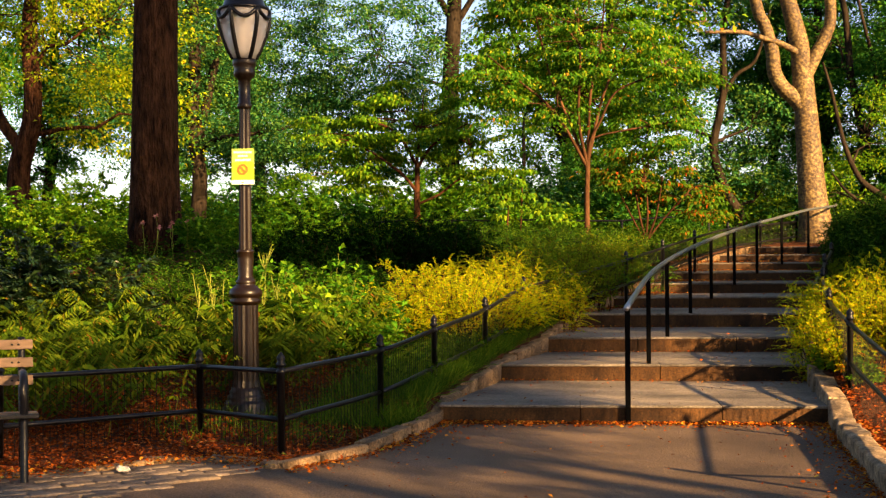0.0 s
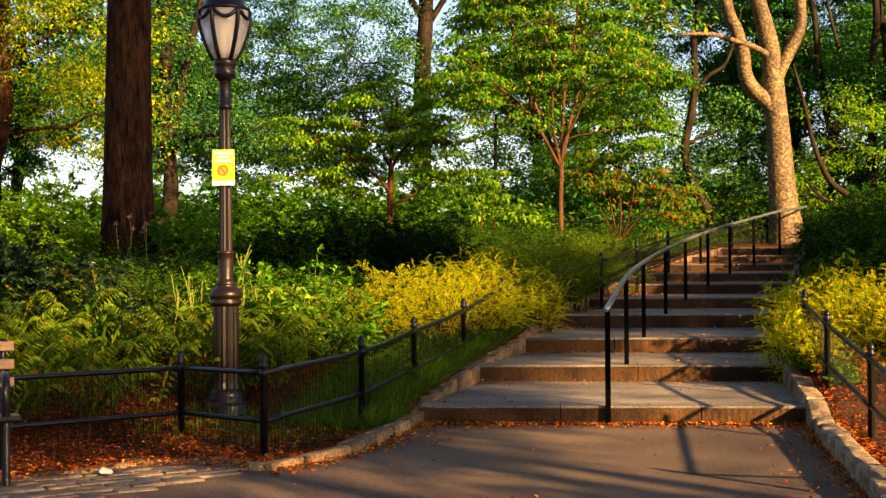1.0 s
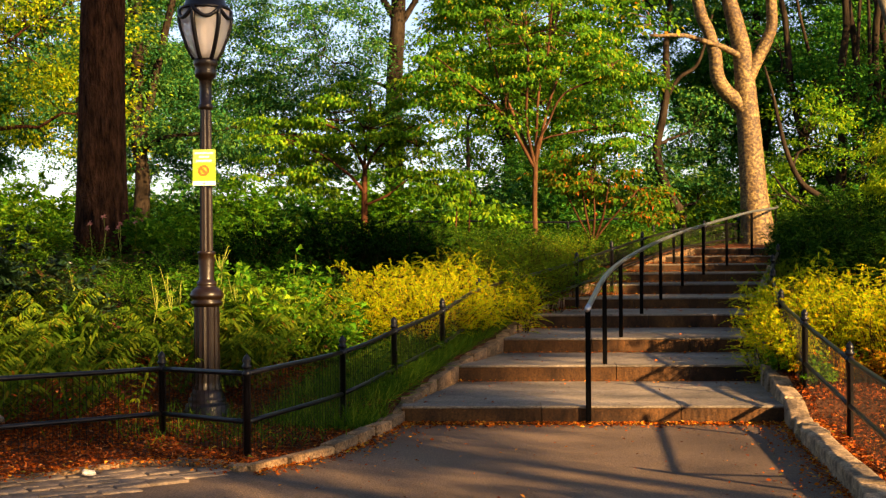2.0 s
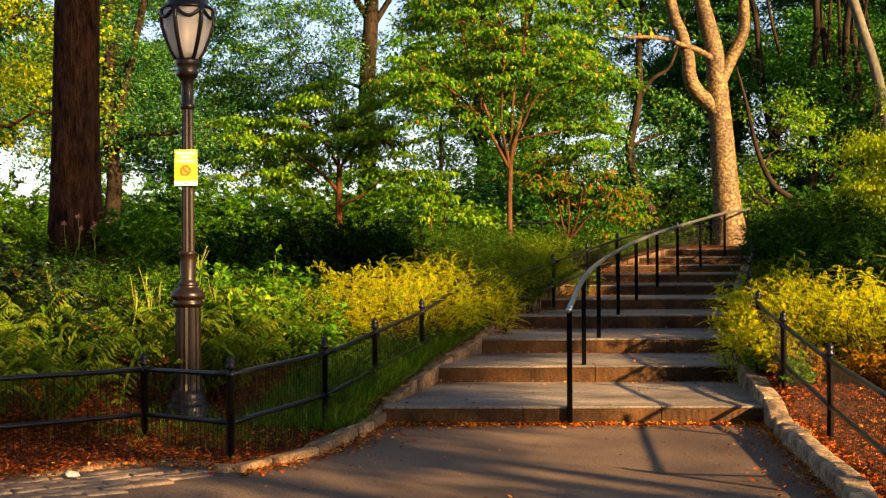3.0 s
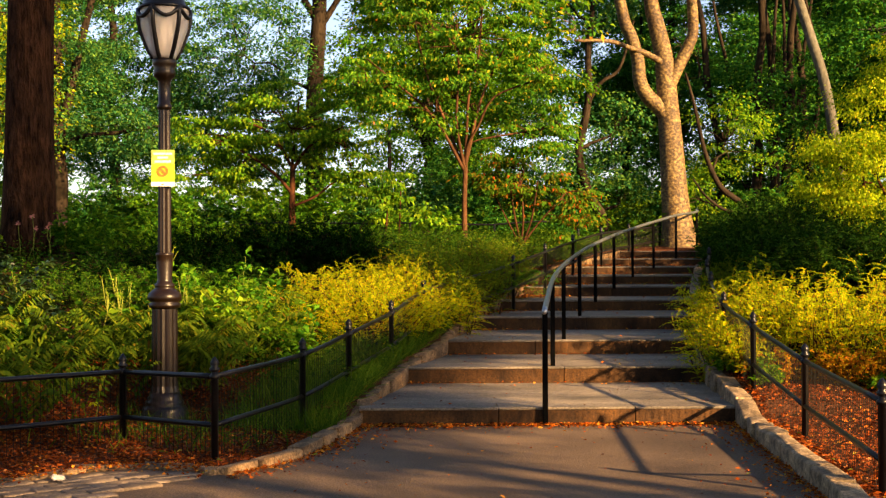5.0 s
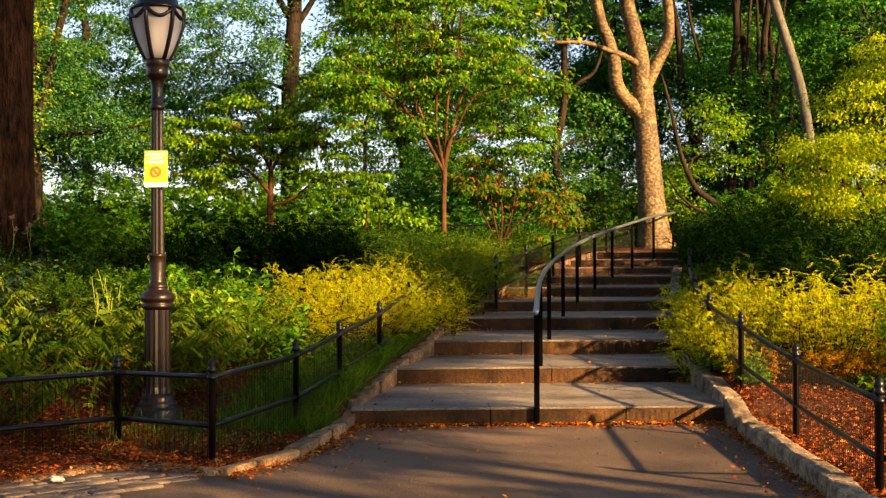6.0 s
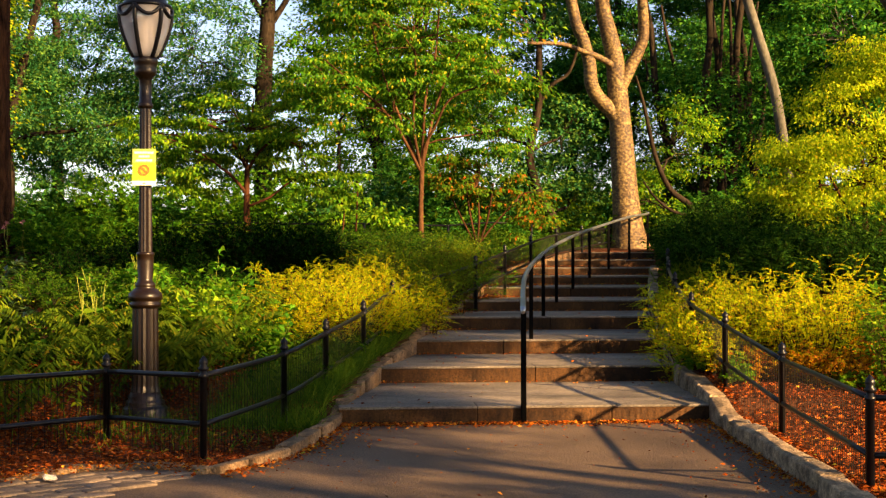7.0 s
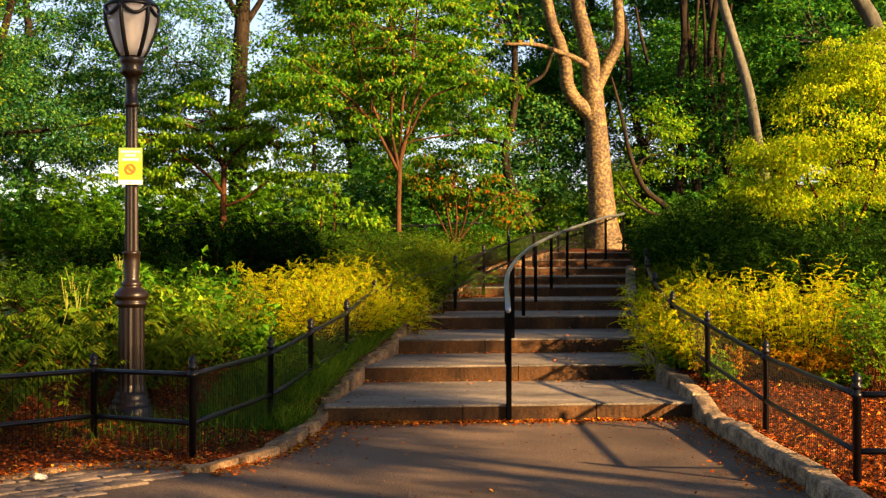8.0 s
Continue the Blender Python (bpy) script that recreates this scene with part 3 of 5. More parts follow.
for bx in (-0.04, -1.66):
    tubes("arm", [(smooth_path([(bx, -0.27, 0.39), (bx, -0.29, 0.58), (bx, -0.20, 0.665), (bx, 0.0, 0.66), (bx, 0.26, 0.64)], 5), [0.026] * 21)], M_IRON, bench, 8)
    tubes("leg", [(smooth_path([(bx, -0.27, 0.41), (bx, -0.29, 0.2), (bx, -0.34, -0.03)], 5), [0.026] * 11)], M_IRON, bench, 8)
    tubes("leg", [(smooth_path([(bx, 0.36, 0.87), (bx, 0.31, 0.6), (bx, 0.2, 0.36), (bx, 0.3, -0.03)], 5), [0.024] * 16)], M_IRON, bench, 8)
    tubes("stretcher", [([(bx, -0.28, 0.38), (bx, 0.22, 0.36)], [0.02, 0.02])], M_IRON, bench, 8)
bench.matrix_basis = pose(-3.08, 6.71, 0, 0, 0, 25)

# ---- trees ----


def sprays(centre, radius, n_cl, per, cl_r, flat, shell=0.5, tier=0.0):
    """Cluster centres within an ellipsoid, fuller toward its skin, and leaf places round each."""
    d = unit(RNG.normal(size=(n_cl, 3)))
    r = shell + (1 - shell) * RNG.random((n_cl, 1)) ** 0.6
    c = np.asarray(centre) + d * r * np.asarray(radius)
    if tier:
        c[:, 2] = np.round((c[:, 2] + 0.12 * np.sin(c[:, 0] * 2.1)) / tier) * tier + RNG.normal(size=n_cl) * 0.05 - 0.08 * np.linalg.norm((c - np.asarray(centre))[:, :2], axis=1)
    size = cl_r * RNG.uniform(0.55, 1.35, (n_cl, 1, 1))
    off = RNG.normal(size=(n_cl, per, 3)) * 0.5
    off[:, :, 2] *= flat
    if tier:
        ang, rad = RNG.uniform(0, 2 * math.pi, (n_cl, per)), RNG.random((n_cl, per)) ** 0.6
        rad = rad * (0.75 + 0.25 * np.sin(ang * 3 + RNG.uniform(0, 6, (n_cl, 1))))
        off = np.stack([rad * np.cos(ang), rad * np.sin(ang), RNG.normal(size=(n_cl, per)) * flat - 0.22 * rad ** 2], -1)
        tilt = RNG.normal(size=(n_cl, 1, 2)) * 0.18
        off[:, :, 2] += (off[:, :, :2] * tilt).sum(-1)
        away = np.broadcast_to((c - np.asarray(centre))[:, None, :] * np.array([0.5, 0.5, 0]), off.shape)
        out = unit(off * np.array([1, 1, 0.2]) + 0.4 * away + np.array([0, 0, -0.5]) + RNG.normal(size=off.shape) * 0.28)
        return c, (c[:, None, :] + off * size).reshape(-1, 3), out.reshape(-1, 3)
    tilt = RNG.normal(size=(n_cl, 1, 2)) * 0.25
    off[:, :, 2] += (off[:, :, :2] * tilt).sum(-1)
    pts = c[:, None, :] + off * size
    out = unit(off + np.array([0, 0, -0.15]) + RNG.normal(size=off.shape) * 0.35)
    return c, pts.reshape(-1, 3), out.reshape(-1, 3)


def wander(a, b, n=6, amp=0.08, sag=0.0):
    a, b = np.asarray(a, float), np.asarray(b, float)
    t = np.linspace(0, 1, n)[:, None]
    ln = np.linalg.norm(b - a)
    p = a + (b - a) * t + RNG.normal(size=(n, 3)) * amp * ln * np.sin(np.pi * t) * 0.5
    p[:, 2] += sag * ln * np.sin(np.pi * t[:, 0])
    return p


def tree(name, label, trunks, blobs, bark, leaf, size, per=52, cl_r=0.5, flat=0.22, twig=0.5, group="", segs=12, at=None, tier=0.0):
    """trunks: (points, first radius, last radius); blobs: (centre, radii, clusters). Boughs lead from the stems to the leaf clusters."""
    base = np.array(trunks[0][0][0] if at is None else at, float)
    t = thing(name, label, "tree", tuple(base), group)
    stem_pts = []
    for k, (pts, r0, r1) in enumerate(trunks):
        p = smooth_path(pts, 6)
        rr = np.linspace(1, 0, len(p)) ** 0.9 * (r0 - r1) + r1
        if r0 < 0.3:
            ph = RNG.uniform(0, 6, 2)
            grow = np.minimum(1, np.arange(len(p)) / 6)
            p[:, 0] += 0.35 * r0 * grow * np.sin(p[:, 2] * 1.9 + ph[0])
            p[:, 1] += 0.35 * r0 * grow * np.sin(p[:, 2] * 1.5 + ph[1])
        if k == 0:
            rr = rr * (1 + (0.2 if r0 > 0.36 else 0.55 if r0 > 0.2 else 0.35) * np.exp(-(p[:, 2] - p[0, 2]) / (1.6 * r0)))
            p[0, 2] = min(p[0, 2], gz(p[0, 0], p[0, 1]) if at is None and abs(p[0, 2]) > 0.5 else 0.0) - 0.15
        stem = tubes("trunk", [(p, rr)], bark, t, segs) if k == 0 else tubes("limb", [(p, rr)], bark, stem, 8)
        stem_pts += [(q, r) for q, r in zip(p, rr)]
    sp = np.array([q for q, r in stem_pts])
    sr = np.array([r for q, r in stem_pts])
    all_q, boughs = [], []
    for centre, radii, n_cl in blobs:
        c, pts, out = sprays(centre, radii, n_cl, per, cl_r, flat, 0.5, tier)
        L = size * RNG.uniform(0.7, 1.3, len(pts))
        all_q.append(blades(pts, out, L, L * 0.55, np.array([0, 0, 1.0]), 0.15, 0.3 if tier else 0.45))
        ctr = np.asarray(centre, float)
        low = ctr - np.array([0, 0, radii[2] * 0.5])
        i = int(np.argmin(np.linalg.norm(sp - low, axis=1) + 0.6 * np.maximum(0, sp[:, 2] - low[2])))
        hub = wander(sp[i], ctr, 7, 0.1)
        r0 = min(sr[i] * 0.5, 0.06)
        boughs.append((hub, np.linspace(r0, 0.02, 7)))
        for k in range(int(n_cl * twig)):
            j = int(np.argmin(np.linalg.norm(hub - c[k], axis=1)))
            boughs.append((wander(hub[j], c[k], 5, 0.1, 0.03), np.linspace(0.013, 0.004, 5)))
    if boughs:
        tubes("branchwork", boughs, bark, t, 4)["kind"] = "stuff"
    if all_q:
        quads("crown", np.concatenate(all_q), leaf, t)
    return t


tree("tree", "tall tree with thick dark furrowed trunk among shrubs",
     [([(-6.25, 18.75, 1.6), (-6.25, 18.75, 3.2), (-6.22, 18.75, 5.5), (-6.15, 18.8, 9.0), (-6.1, 19, 12)], 0.39, 0.29)],
     [((-7.5, 18, 11.5), (2.6, 2.4, 1.8), 60), ((-5, 20, 12), (2.4, 2.4, 1.8), 60), ((-6.4, 17, 9.6), (1.6, 1.4, 0.9), 25)], M_BARK_DARK, L_GREEN, 0.16, 40, 0.6)
tree("tree", "dark forked tree with golden green leaves",
     [([(-10.7, 23.8, 1.9), (-10.7, 23.8, 3.2), (-10.5, 23.8, 4.5), (-10.5, 23.9, 7.5)], 0.26, 0.14),
      ([(-10.65, 23.8, 3.6), (-11.2, 23.7, 4.6), (-11.3, 23.7, 7)], 0.13, 0.07)],
     [((-9.2, 24, 6.2), (2.0, 1.6, 1.6), 90), ((-11.4, 24, 7), (2, 1.6, 1.4), 80), ((-8.6, 24.5, 4.4), (1.5, 1.2, 0.9), 40)], M_BARK_DARK, L_YELLOW, 0.085, 60, 0.6)
tree("tree", "grey trunked tree with drooping bluish green foliage",
     [([(-9.2, 31, 1.9), (-9.2, 31, 4), (-9.3, 31, 7), (-9, 31, 11)], 0.21, 0.12), ([(-9.2, 31, 4.2), (-8.95, 31, 5.6), (-8.5, 31, 7.2), (-8.2, 31, 9)], 0.14, 0.07), ([(-9.2, 31, 4.15), (-8.6, 30.8, 4.5), (-7.4, 30.6, 4.62), (-6.2, 30.4, 4.8)], 0.075, 0.03)],
     [((-9.4, 31, 8), (2.2, 2, 2.4), 75), ((-7.2, 30.6, 4.5), (1.6, 1.2, 0.7), 26), ((-11, 31, 5.2), (1.6, 1.4, 1.4), 60), ((-9.5, 31.5, 5.0), (1.3, 0.8, 1.2), 36)], M_BARK, L_BLUE, 0.095, 190, 0.54, 0.32)
tree("tree", "small spreading tree with tiered lit green leaves",
     [([(-2.76, 24.7, 1.9), (-2.75, 24.7, 2.5), (-2.77, 24.7, 3.35)], 0.075, 0.05), ([(-2.76, 24.7, 2.75), (-3.1, 24.5, 3.15), (-3.73, 24.4, 3.59), (-4.4, 24.4, 3.8)], 0.04, 0.012),
      ([(-2.77, 24.7, 3.2), (-2.55, 24.6, 3.55), (-2.26, 24.5, 3.8), (-1.7, 24.5, 4.1)], 0.04, 0.012), ([(-2.77, 24.7, 3.3), (-3.19, 24.6, 3.97), (-4.0, 24.5, 4.3)], 0.04, 0.012),
      ([(-2.77, 24.7, 3.3), (-2.7, 24.8, 4.0), (-2.64, 24.8, 4.7)], 0.035, 0.012), ([(-2.76, 24.7, 2.5), (-2.3, 24.6, 2.7), (-1.9, 24.6, 3.0), (-1.4, 24.6, 3.2)], 0.03, 0.01)],
     [((-2.9, 24.9, 4.25), (1.5, 1.1, 0.75), 44), ((-4.1, 24.7, 3.95), (1.1, 0.8, 0.5), 20), ((-1.7, 24.7, 3.7), (0.9, 0.8, 0.5), 17), ((-4.2, 24.8, 3.15), (1.0, 0.8, 0.35), 14), ((-1.5, 24.8, 3.05), (0.7, 0.7, 0.3), 8)],
     M_BARK_RED, L_LIME, 0.085, 150, 0.5, 0.06, tier=0.36)
tree("tree", "many stemmed tree with warm bark and yellow green leaves",
     [([(0.64, 22.75, 1.75), (0.64, 22.75, 2.55), (0.64, 22.75, 3.2)], 0.052, 0.045), ([(0.62, 22.75, 3.1), (0.25, 22.6, 3.76), (-0.1, 22.5, 4.22), (-0.53, 22.4, 4.58), (-1.16, 22.4, 5.12)], 0.034, 0.012),
      ([(0.64, 22.75, 3.1), (0.5, 22.65, 3.9), (0.53, 22.6, 4.9), (0.47, 22.6, 6.0)], 0.034, 0.014), ([(0.66, 22.75, 3.15), (0.71, 22.7, 3.54), (0.89, 22.6, 3.9), (1.15, 22.5, 4.4), (1.68, 22.4, 4.64), (2.25, 22.4, 4.82)], 0.032, 0.011),
      ([(0.64, 22.75, 3.1), (0.72, 22.7, 4.4), (0.9, 22.7, 5.18), (0.97, 22.7, 6.2)], 0.032, 0.014), ([(0.6, 22.75, 3.15), (0.33, 22.8, 3.9), (-0.05, 22.9, 4.9), (-0.3, 23, 5.9)], 0.035, 0.014), ([(0.66, 22.75, 3.2), (0.95, 22.9, 4.4), (1.5, 23, 5.6)], 0.035, 0.014)],
     [((0.5, 23.0, 5.8), (2.0, 1.2, 0.9), 58), ((0.6, 23, 7.0), (2.2, 1.5, 0.7), 40), ((-1.2, 22.8, 4.75), (0.9, 0.9, 0.55), 20), ((2.1, 22.9, 5.0), (0.8, 0.8, 0.6), 18), ((0.5, 23.8, 4.6), (1.5, 0.6, 0.6), 26), ((0.1, 22.1, 4.3), (1.3, 0.3, 0.5), 9),
      ((2.1, 23.2, 3.9), (0.8, 0.7, 0.5), 16)], M_BARK_WARM, L_AUTUMN, 0.08, 150, 0.52, 0.06, tier=0.4)
for bx, by, bz, br, n in ((-0.85, 22.3, 2.5, 0.45, 8), (-0.1, 22.0, 2.1, 0.42, 8), (-0.6, 22.5, 2.95, 0.4, 5)):
    tree("sapling", "low sunlit yellow green sapling at hilltop", [([(bx, by, gz(bx, by)), (bx + 0.05, by, bz - 0.2), (bx, by, bz + 0.1)], 0.018, 0.008)], [((bx, by, bz), (br, br, 0.32), n)], M_BARK_RED, L_LIME, 0.1, 60, 0.3, 0.08, tier=0.2, group="saplings at hilltop", segs=6)
tree("tree", "tall dark tree with bare trunk and high crown",
     [([(-3.4, 38.7, 2), (-3.4, 38.7, 6.7), (-3.25, 38.7, 9.5), (-3.4, 38.7, 13)], 0.30, 0.18), ([(-3.3, 38.7, 8.6), (-2.6, 38.6, 9.6), (-1.8, 38.6, 11)], 0.12, 0.06), ([(-3.3, 38.7, 8.8), (-4, 38.6, 10.2), (-4.4, 38.6, 12)], 0.12, 0.06)],
     [((-5.6, 38.5, 7.8), (2.3, 2, 2.0), 130), ((-5.0, 38.4, 5.2), (2.4, 2, 1.5), 95), ((-7.6, 38.5, 5.6), (1.6, 1.4, 1.2), 40), ((-1, 39, 10.6), (2.4, 2, 1.2), 60)], M_BARK, L_BLUE, 0.11, 120, 0.62, 0.3)

plane_at = (5.7, 28.4, 1.7)
tree("plane_tree", "sunlit plane tree with mottled pale bark and forked limbs",
     [([(5.84, 28.4, 1.62), (5.80, 28.4, 1.95), (5.72, 28.4, 2.9), (5.65, 28.4, 3.96), (5.6, 28.4, 4.65), (5.54, 28.4, 5.4), (5.47, 28.4, 6.16), (5.31, 28.4, 6.85), (5.19, 28.4, 7.4), (5.1, 28.4, 8.6)], 0.335, 0.14),
      ([(5.64, 28.35, 4.5), (5.45, 28.3, 4.9), (5.16, 28.25, 5.17), (4.95, 28.2, 5.5), (4.84, 28.2, 6.0), (4.62, 28.2, 6.55), (4.42, 28.2, 7.11), (4.25, 28.1, 9)], 0.19, 0.12),
      ([(5.54, 28.35, 5.0), (5.62, 28.3, 5.45), (5.77, 28.3, 5.87), (5.98, 28.3, 6.35), (6.11, 28.3, 6.9), (6.12, 28.3, 9)], 0.17, 0.11),
      ([(5.45, 28.3, 5.95), (5.0, 28.1, 6.15), (4.59, 27.9, 6.25), (4.1, 27.7, 6.36), (3.3, 27.5, 6.34)], 0.085, 0.035)],
     [((5.4, 28, 10.6), (3.4, 2.6, 1.8), 140), ((3.6, 28, 9.0), (1.8, 1.6, 1.2), 50), ((7.4, 28, 9.2), (1.6, 1.6, 1.2), 45), ((3.3, 27.8, 6.9), (0.9, 0.8, 0.5), 14)], M_PLANE, L_AUTUMN, 0.15, 36, 0.55, 0.35, 0.5, "", 20)
tree("tree", "slender dark tree leaning with thin crown",
     [([(4.55, 31.4, 1.8), (4.45, 31.4, 2.5), (4.21, 31.4, 3.02), (3.9, 31.4, 4.09), (4.0, 31.4, 5.07), (4.14, 31.4, 6.05), (4.3, 31.4, 9)], 0.15, 0.07), ([(4.0, 31.4, 5.2), (4.4, 31.3, 5.9), (4.9, 31.3, 6.3), (5.3, 31.3, 7.5)], 0.06, 0.03)],
     [((3.0, 32, 5.2), (1.2, 1.2, 1.5), 40), ((3.4, 31.9, 3.4), (1.1, 1.0, 0.8), 30), ((5.1, 32.2, 3.1), (0.8, 0.8, 0.7), 24), ((5.0, 32.8, 4.9), (0.9, 0.8, 1.0), 26), ((3.6, 31.5, 8), (2, 1.5, 0.9), 40)], M_BARK, L_BLUE, 0.11, 60, 0.5)
tree("tree", "leaning dark tree with thin bare limbs",
     [([(7.55, 28.8, 1.9), (7.43, 28.8, 2.63), (6.9, 28.8, 3.12), (6.58, 28.8, 3.86), (6.26, 28.75, 4.93), (6.02, 28.75, 5.8)], 0.09, 0.025), ([(7.3, 28.8, 2.5), (6.9, 28.7, 2.6), (6.5, 28.7, 2.9), (6.2, 28.7, 3.3)], 0.045, 0.02)],
     [((7.3, 30.2, 4.3), (1.2, 0.8, 1.2), 34), ((6.7, 30.2, 2.9), (0.8, 0.6, 0.6), 16)], M_BARK, L_LIME, 0.09, 70, 0.42)
for k, (dx, h, ln) in enumerate(((-0.1, 9, 0.25), (0.45, 8.5, -0.1), (0.95, 9.5, 0.3), (1.6, 9, -0.35), (-0.7, 8.6, -0.5))):
    x = 8.6 + dx
    tree("tree", "slim dark trunk of grouped woodland trees",
         [([(x, 32 + 0.4 * k, 1.9), (x + 0.1, 32 + 0.4 * k, 4), (x + ln, 32 + 0.4 * k, h)], 0.17, 0.07), ([(x + 0.1, 32 + 0.4 * k, 4.2), (x + 0.42, 32 + 0.4 * k, 5.9), (x + 0.5 + ln, 32.2 + 0.4 * k, 8.5)], 0.075, 0.035)],
         [((x + ln, 33.4 + 0.4 * k, 5.4 + 0.5 * k), (1.4, 1.1, 1.7), 36), ((x, 33.4, 3.6), (1.1, 0.8, 0.9), 14), ((x + 0.5, 30.9, 4.2 + 1.1 * (k % 3)), (0.8, 0.5, 1.0), 13)], M_BARK, L_DEEP, 0.11, 60, 0.5, group="grouped woodland trees")
tree("tree", "pale smooth slanting trunk rising behind yellow foliage",
     [([(8.7, 24.9, 1.8), (8.2, 24.9, 4.5), (7.75, 24.92, 6.3), (7.5, 24.92, 7.4), (7.4, 25, 10)], 0.115, 0.085)],
     [((7.4, 25, 11), (2, 2, 1.2), 50)], M_PALE, L_GREEN, 0.14)
tree("tree", "pale smooth trunk at woodland edge",
     [([(12.8, 27.5, 1.9), (12.1, 27.5, 6.4), (11.5, 27.55, 8), (11.3, 27.6, 11)], 0.22, 0.15)],
     [((11.4, 27.5, 11), (2, 2, 1.2), 50), ((13, 29, 6), (1.6, 1.2, 2), 60), ((11.6, 30, 7.0), (1.8, 1.2, 1.7), 70)], M_PALE, L_DEEP, 0.14)
tree("tree", "bushy small tree with yellow green leaves brightened as if sunlit",
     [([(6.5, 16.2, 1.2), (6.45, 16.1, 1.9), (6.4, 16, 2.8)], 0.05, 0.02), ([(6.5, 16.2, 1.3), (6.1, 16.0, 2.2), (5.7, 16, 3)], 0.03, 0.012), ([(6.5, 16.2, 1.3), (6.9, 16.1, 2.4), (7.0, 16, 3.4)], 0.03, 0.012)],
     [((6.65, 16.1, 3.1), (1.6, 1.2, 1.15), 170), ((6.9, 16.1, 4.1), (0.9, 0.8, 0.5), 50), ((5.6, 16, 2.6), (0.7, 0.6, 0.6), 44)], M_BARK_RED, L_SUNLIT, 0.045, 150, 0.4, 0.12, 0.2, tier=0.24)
tree("shrub_tree", "red stemmed shrub with turning leaves at slope top",
     [([(1.72, 23.1, 1.7), (1.6, 23.1, 2.2), (1.5, 23.1, 2.9)], 0.026, 0.01), ([(1.72, 23.1, 1.7), (1.77, 23.1, 2.3), (1.7, 23.1, 3.1)], 0.026, 0.01), ([(1.74, 23.1, 1.7), (1.92, 23.1, 2.2), (2.05, 23.1, 2.9)], 0.026, 0.01),
      ([(1.74, 23.1, 1.7), (2.05, 23.2, 2.1), (2.6, 23.2, 2.7)], 0.02, 0.01), ([(1.7, 23.1, 1.7), (1.45, 23.2, 2.2), (1.15, 23.2, 2.8)], 0.02, 0.01)],
     [((1.8, 23.4, 3.1), (0.9, 0.6, 0.45), 26), ((2.6, 23.4, 2.7), (0.6, 0.5, 0.4), 16), ((2.8, 23.3, 2.2), (0.4, 0.4, 0.25), 6), ((1.1, 23.4, 2.9), (0.5, 0.5, 0.3), 8)], M_BARK_RED, L_RED, 0.085, 70, 0.36, 0.08, tier=0.28)

# woodland behind
backs = []
for k, (lm, sz) in enumerate(((L_BLUE, 0.15), (L_GREEN, 0.14), (L_LIME, 0.14), (L_DEEP, 0.15))):
    backs.append(tree("tree", "woodland tree with dense green crown", [([(0, 0, 0), (0.1, 0, 3), (-0.1, 0.1, 7), (0.2, 0, 12)], 0.26, 0.1), ([(0.05, 0, 3.2), (1.2, 0.2, 5.5), (2.2, 0, 8)], 0.12, 0.04), ([(0, 0, 4.0), (-1.3, 0.2, 6), (-2, 0, 9)], 0.12, 0.04)],
                      [((0, 0, 9), (3.2, 2.8, 2.6), 90), ((1.8, 0.4, 6.0), (2.3, 2, 1.6), 50), ((-1.9, -0.3, 5.6), (2.3, 2, 1.6), 50), ((0.3, -0.6, 3.4), (2.2, 1.8, 1.0), 30), ((0, 0, 12.5), (2.4, 2.2, 1.6), 50)],
                      M_BARK, lm, sz * 0.9, 185, 0.66, 0.34, 0.3, "woodland trees behind"))
spots = []
for k in range(26):
    row = k % 3
    y = (40.5, 46, 53)[row] + RNG.uniform(-1.5, 1.5)
    x = -27 + (k // 3) * 6.6 + row * 2.2 + RNG.uniform(-1.2, 1.2)
    spots.append((x, y))
spots = [q for k, q in enumerate(spots) if not (-16 < q[0] < -1 and k % 3 > 0) and not -12 < q[0] < -4 and not (k % 3 == 2 and q[0] < 14)]
spots += [(-11.8, 48.0), (15.2, 36.5), (18.0, 33.5), (12.6, 38.0)]
spots = [q for q in spots if not 5.0 < q[0] < 8.6] + [(8.3, 50.5)]
for k, (x, y) in enumerate(spots):
    m = pose(x, y, gz(x, y), 0, 0, RNG.uniform(0, 360))
    if k < 4:
        backs[k].matrix_basis = m
    else:
        copy_thing(backs[k % 4], m)

# ---- shrubs ----


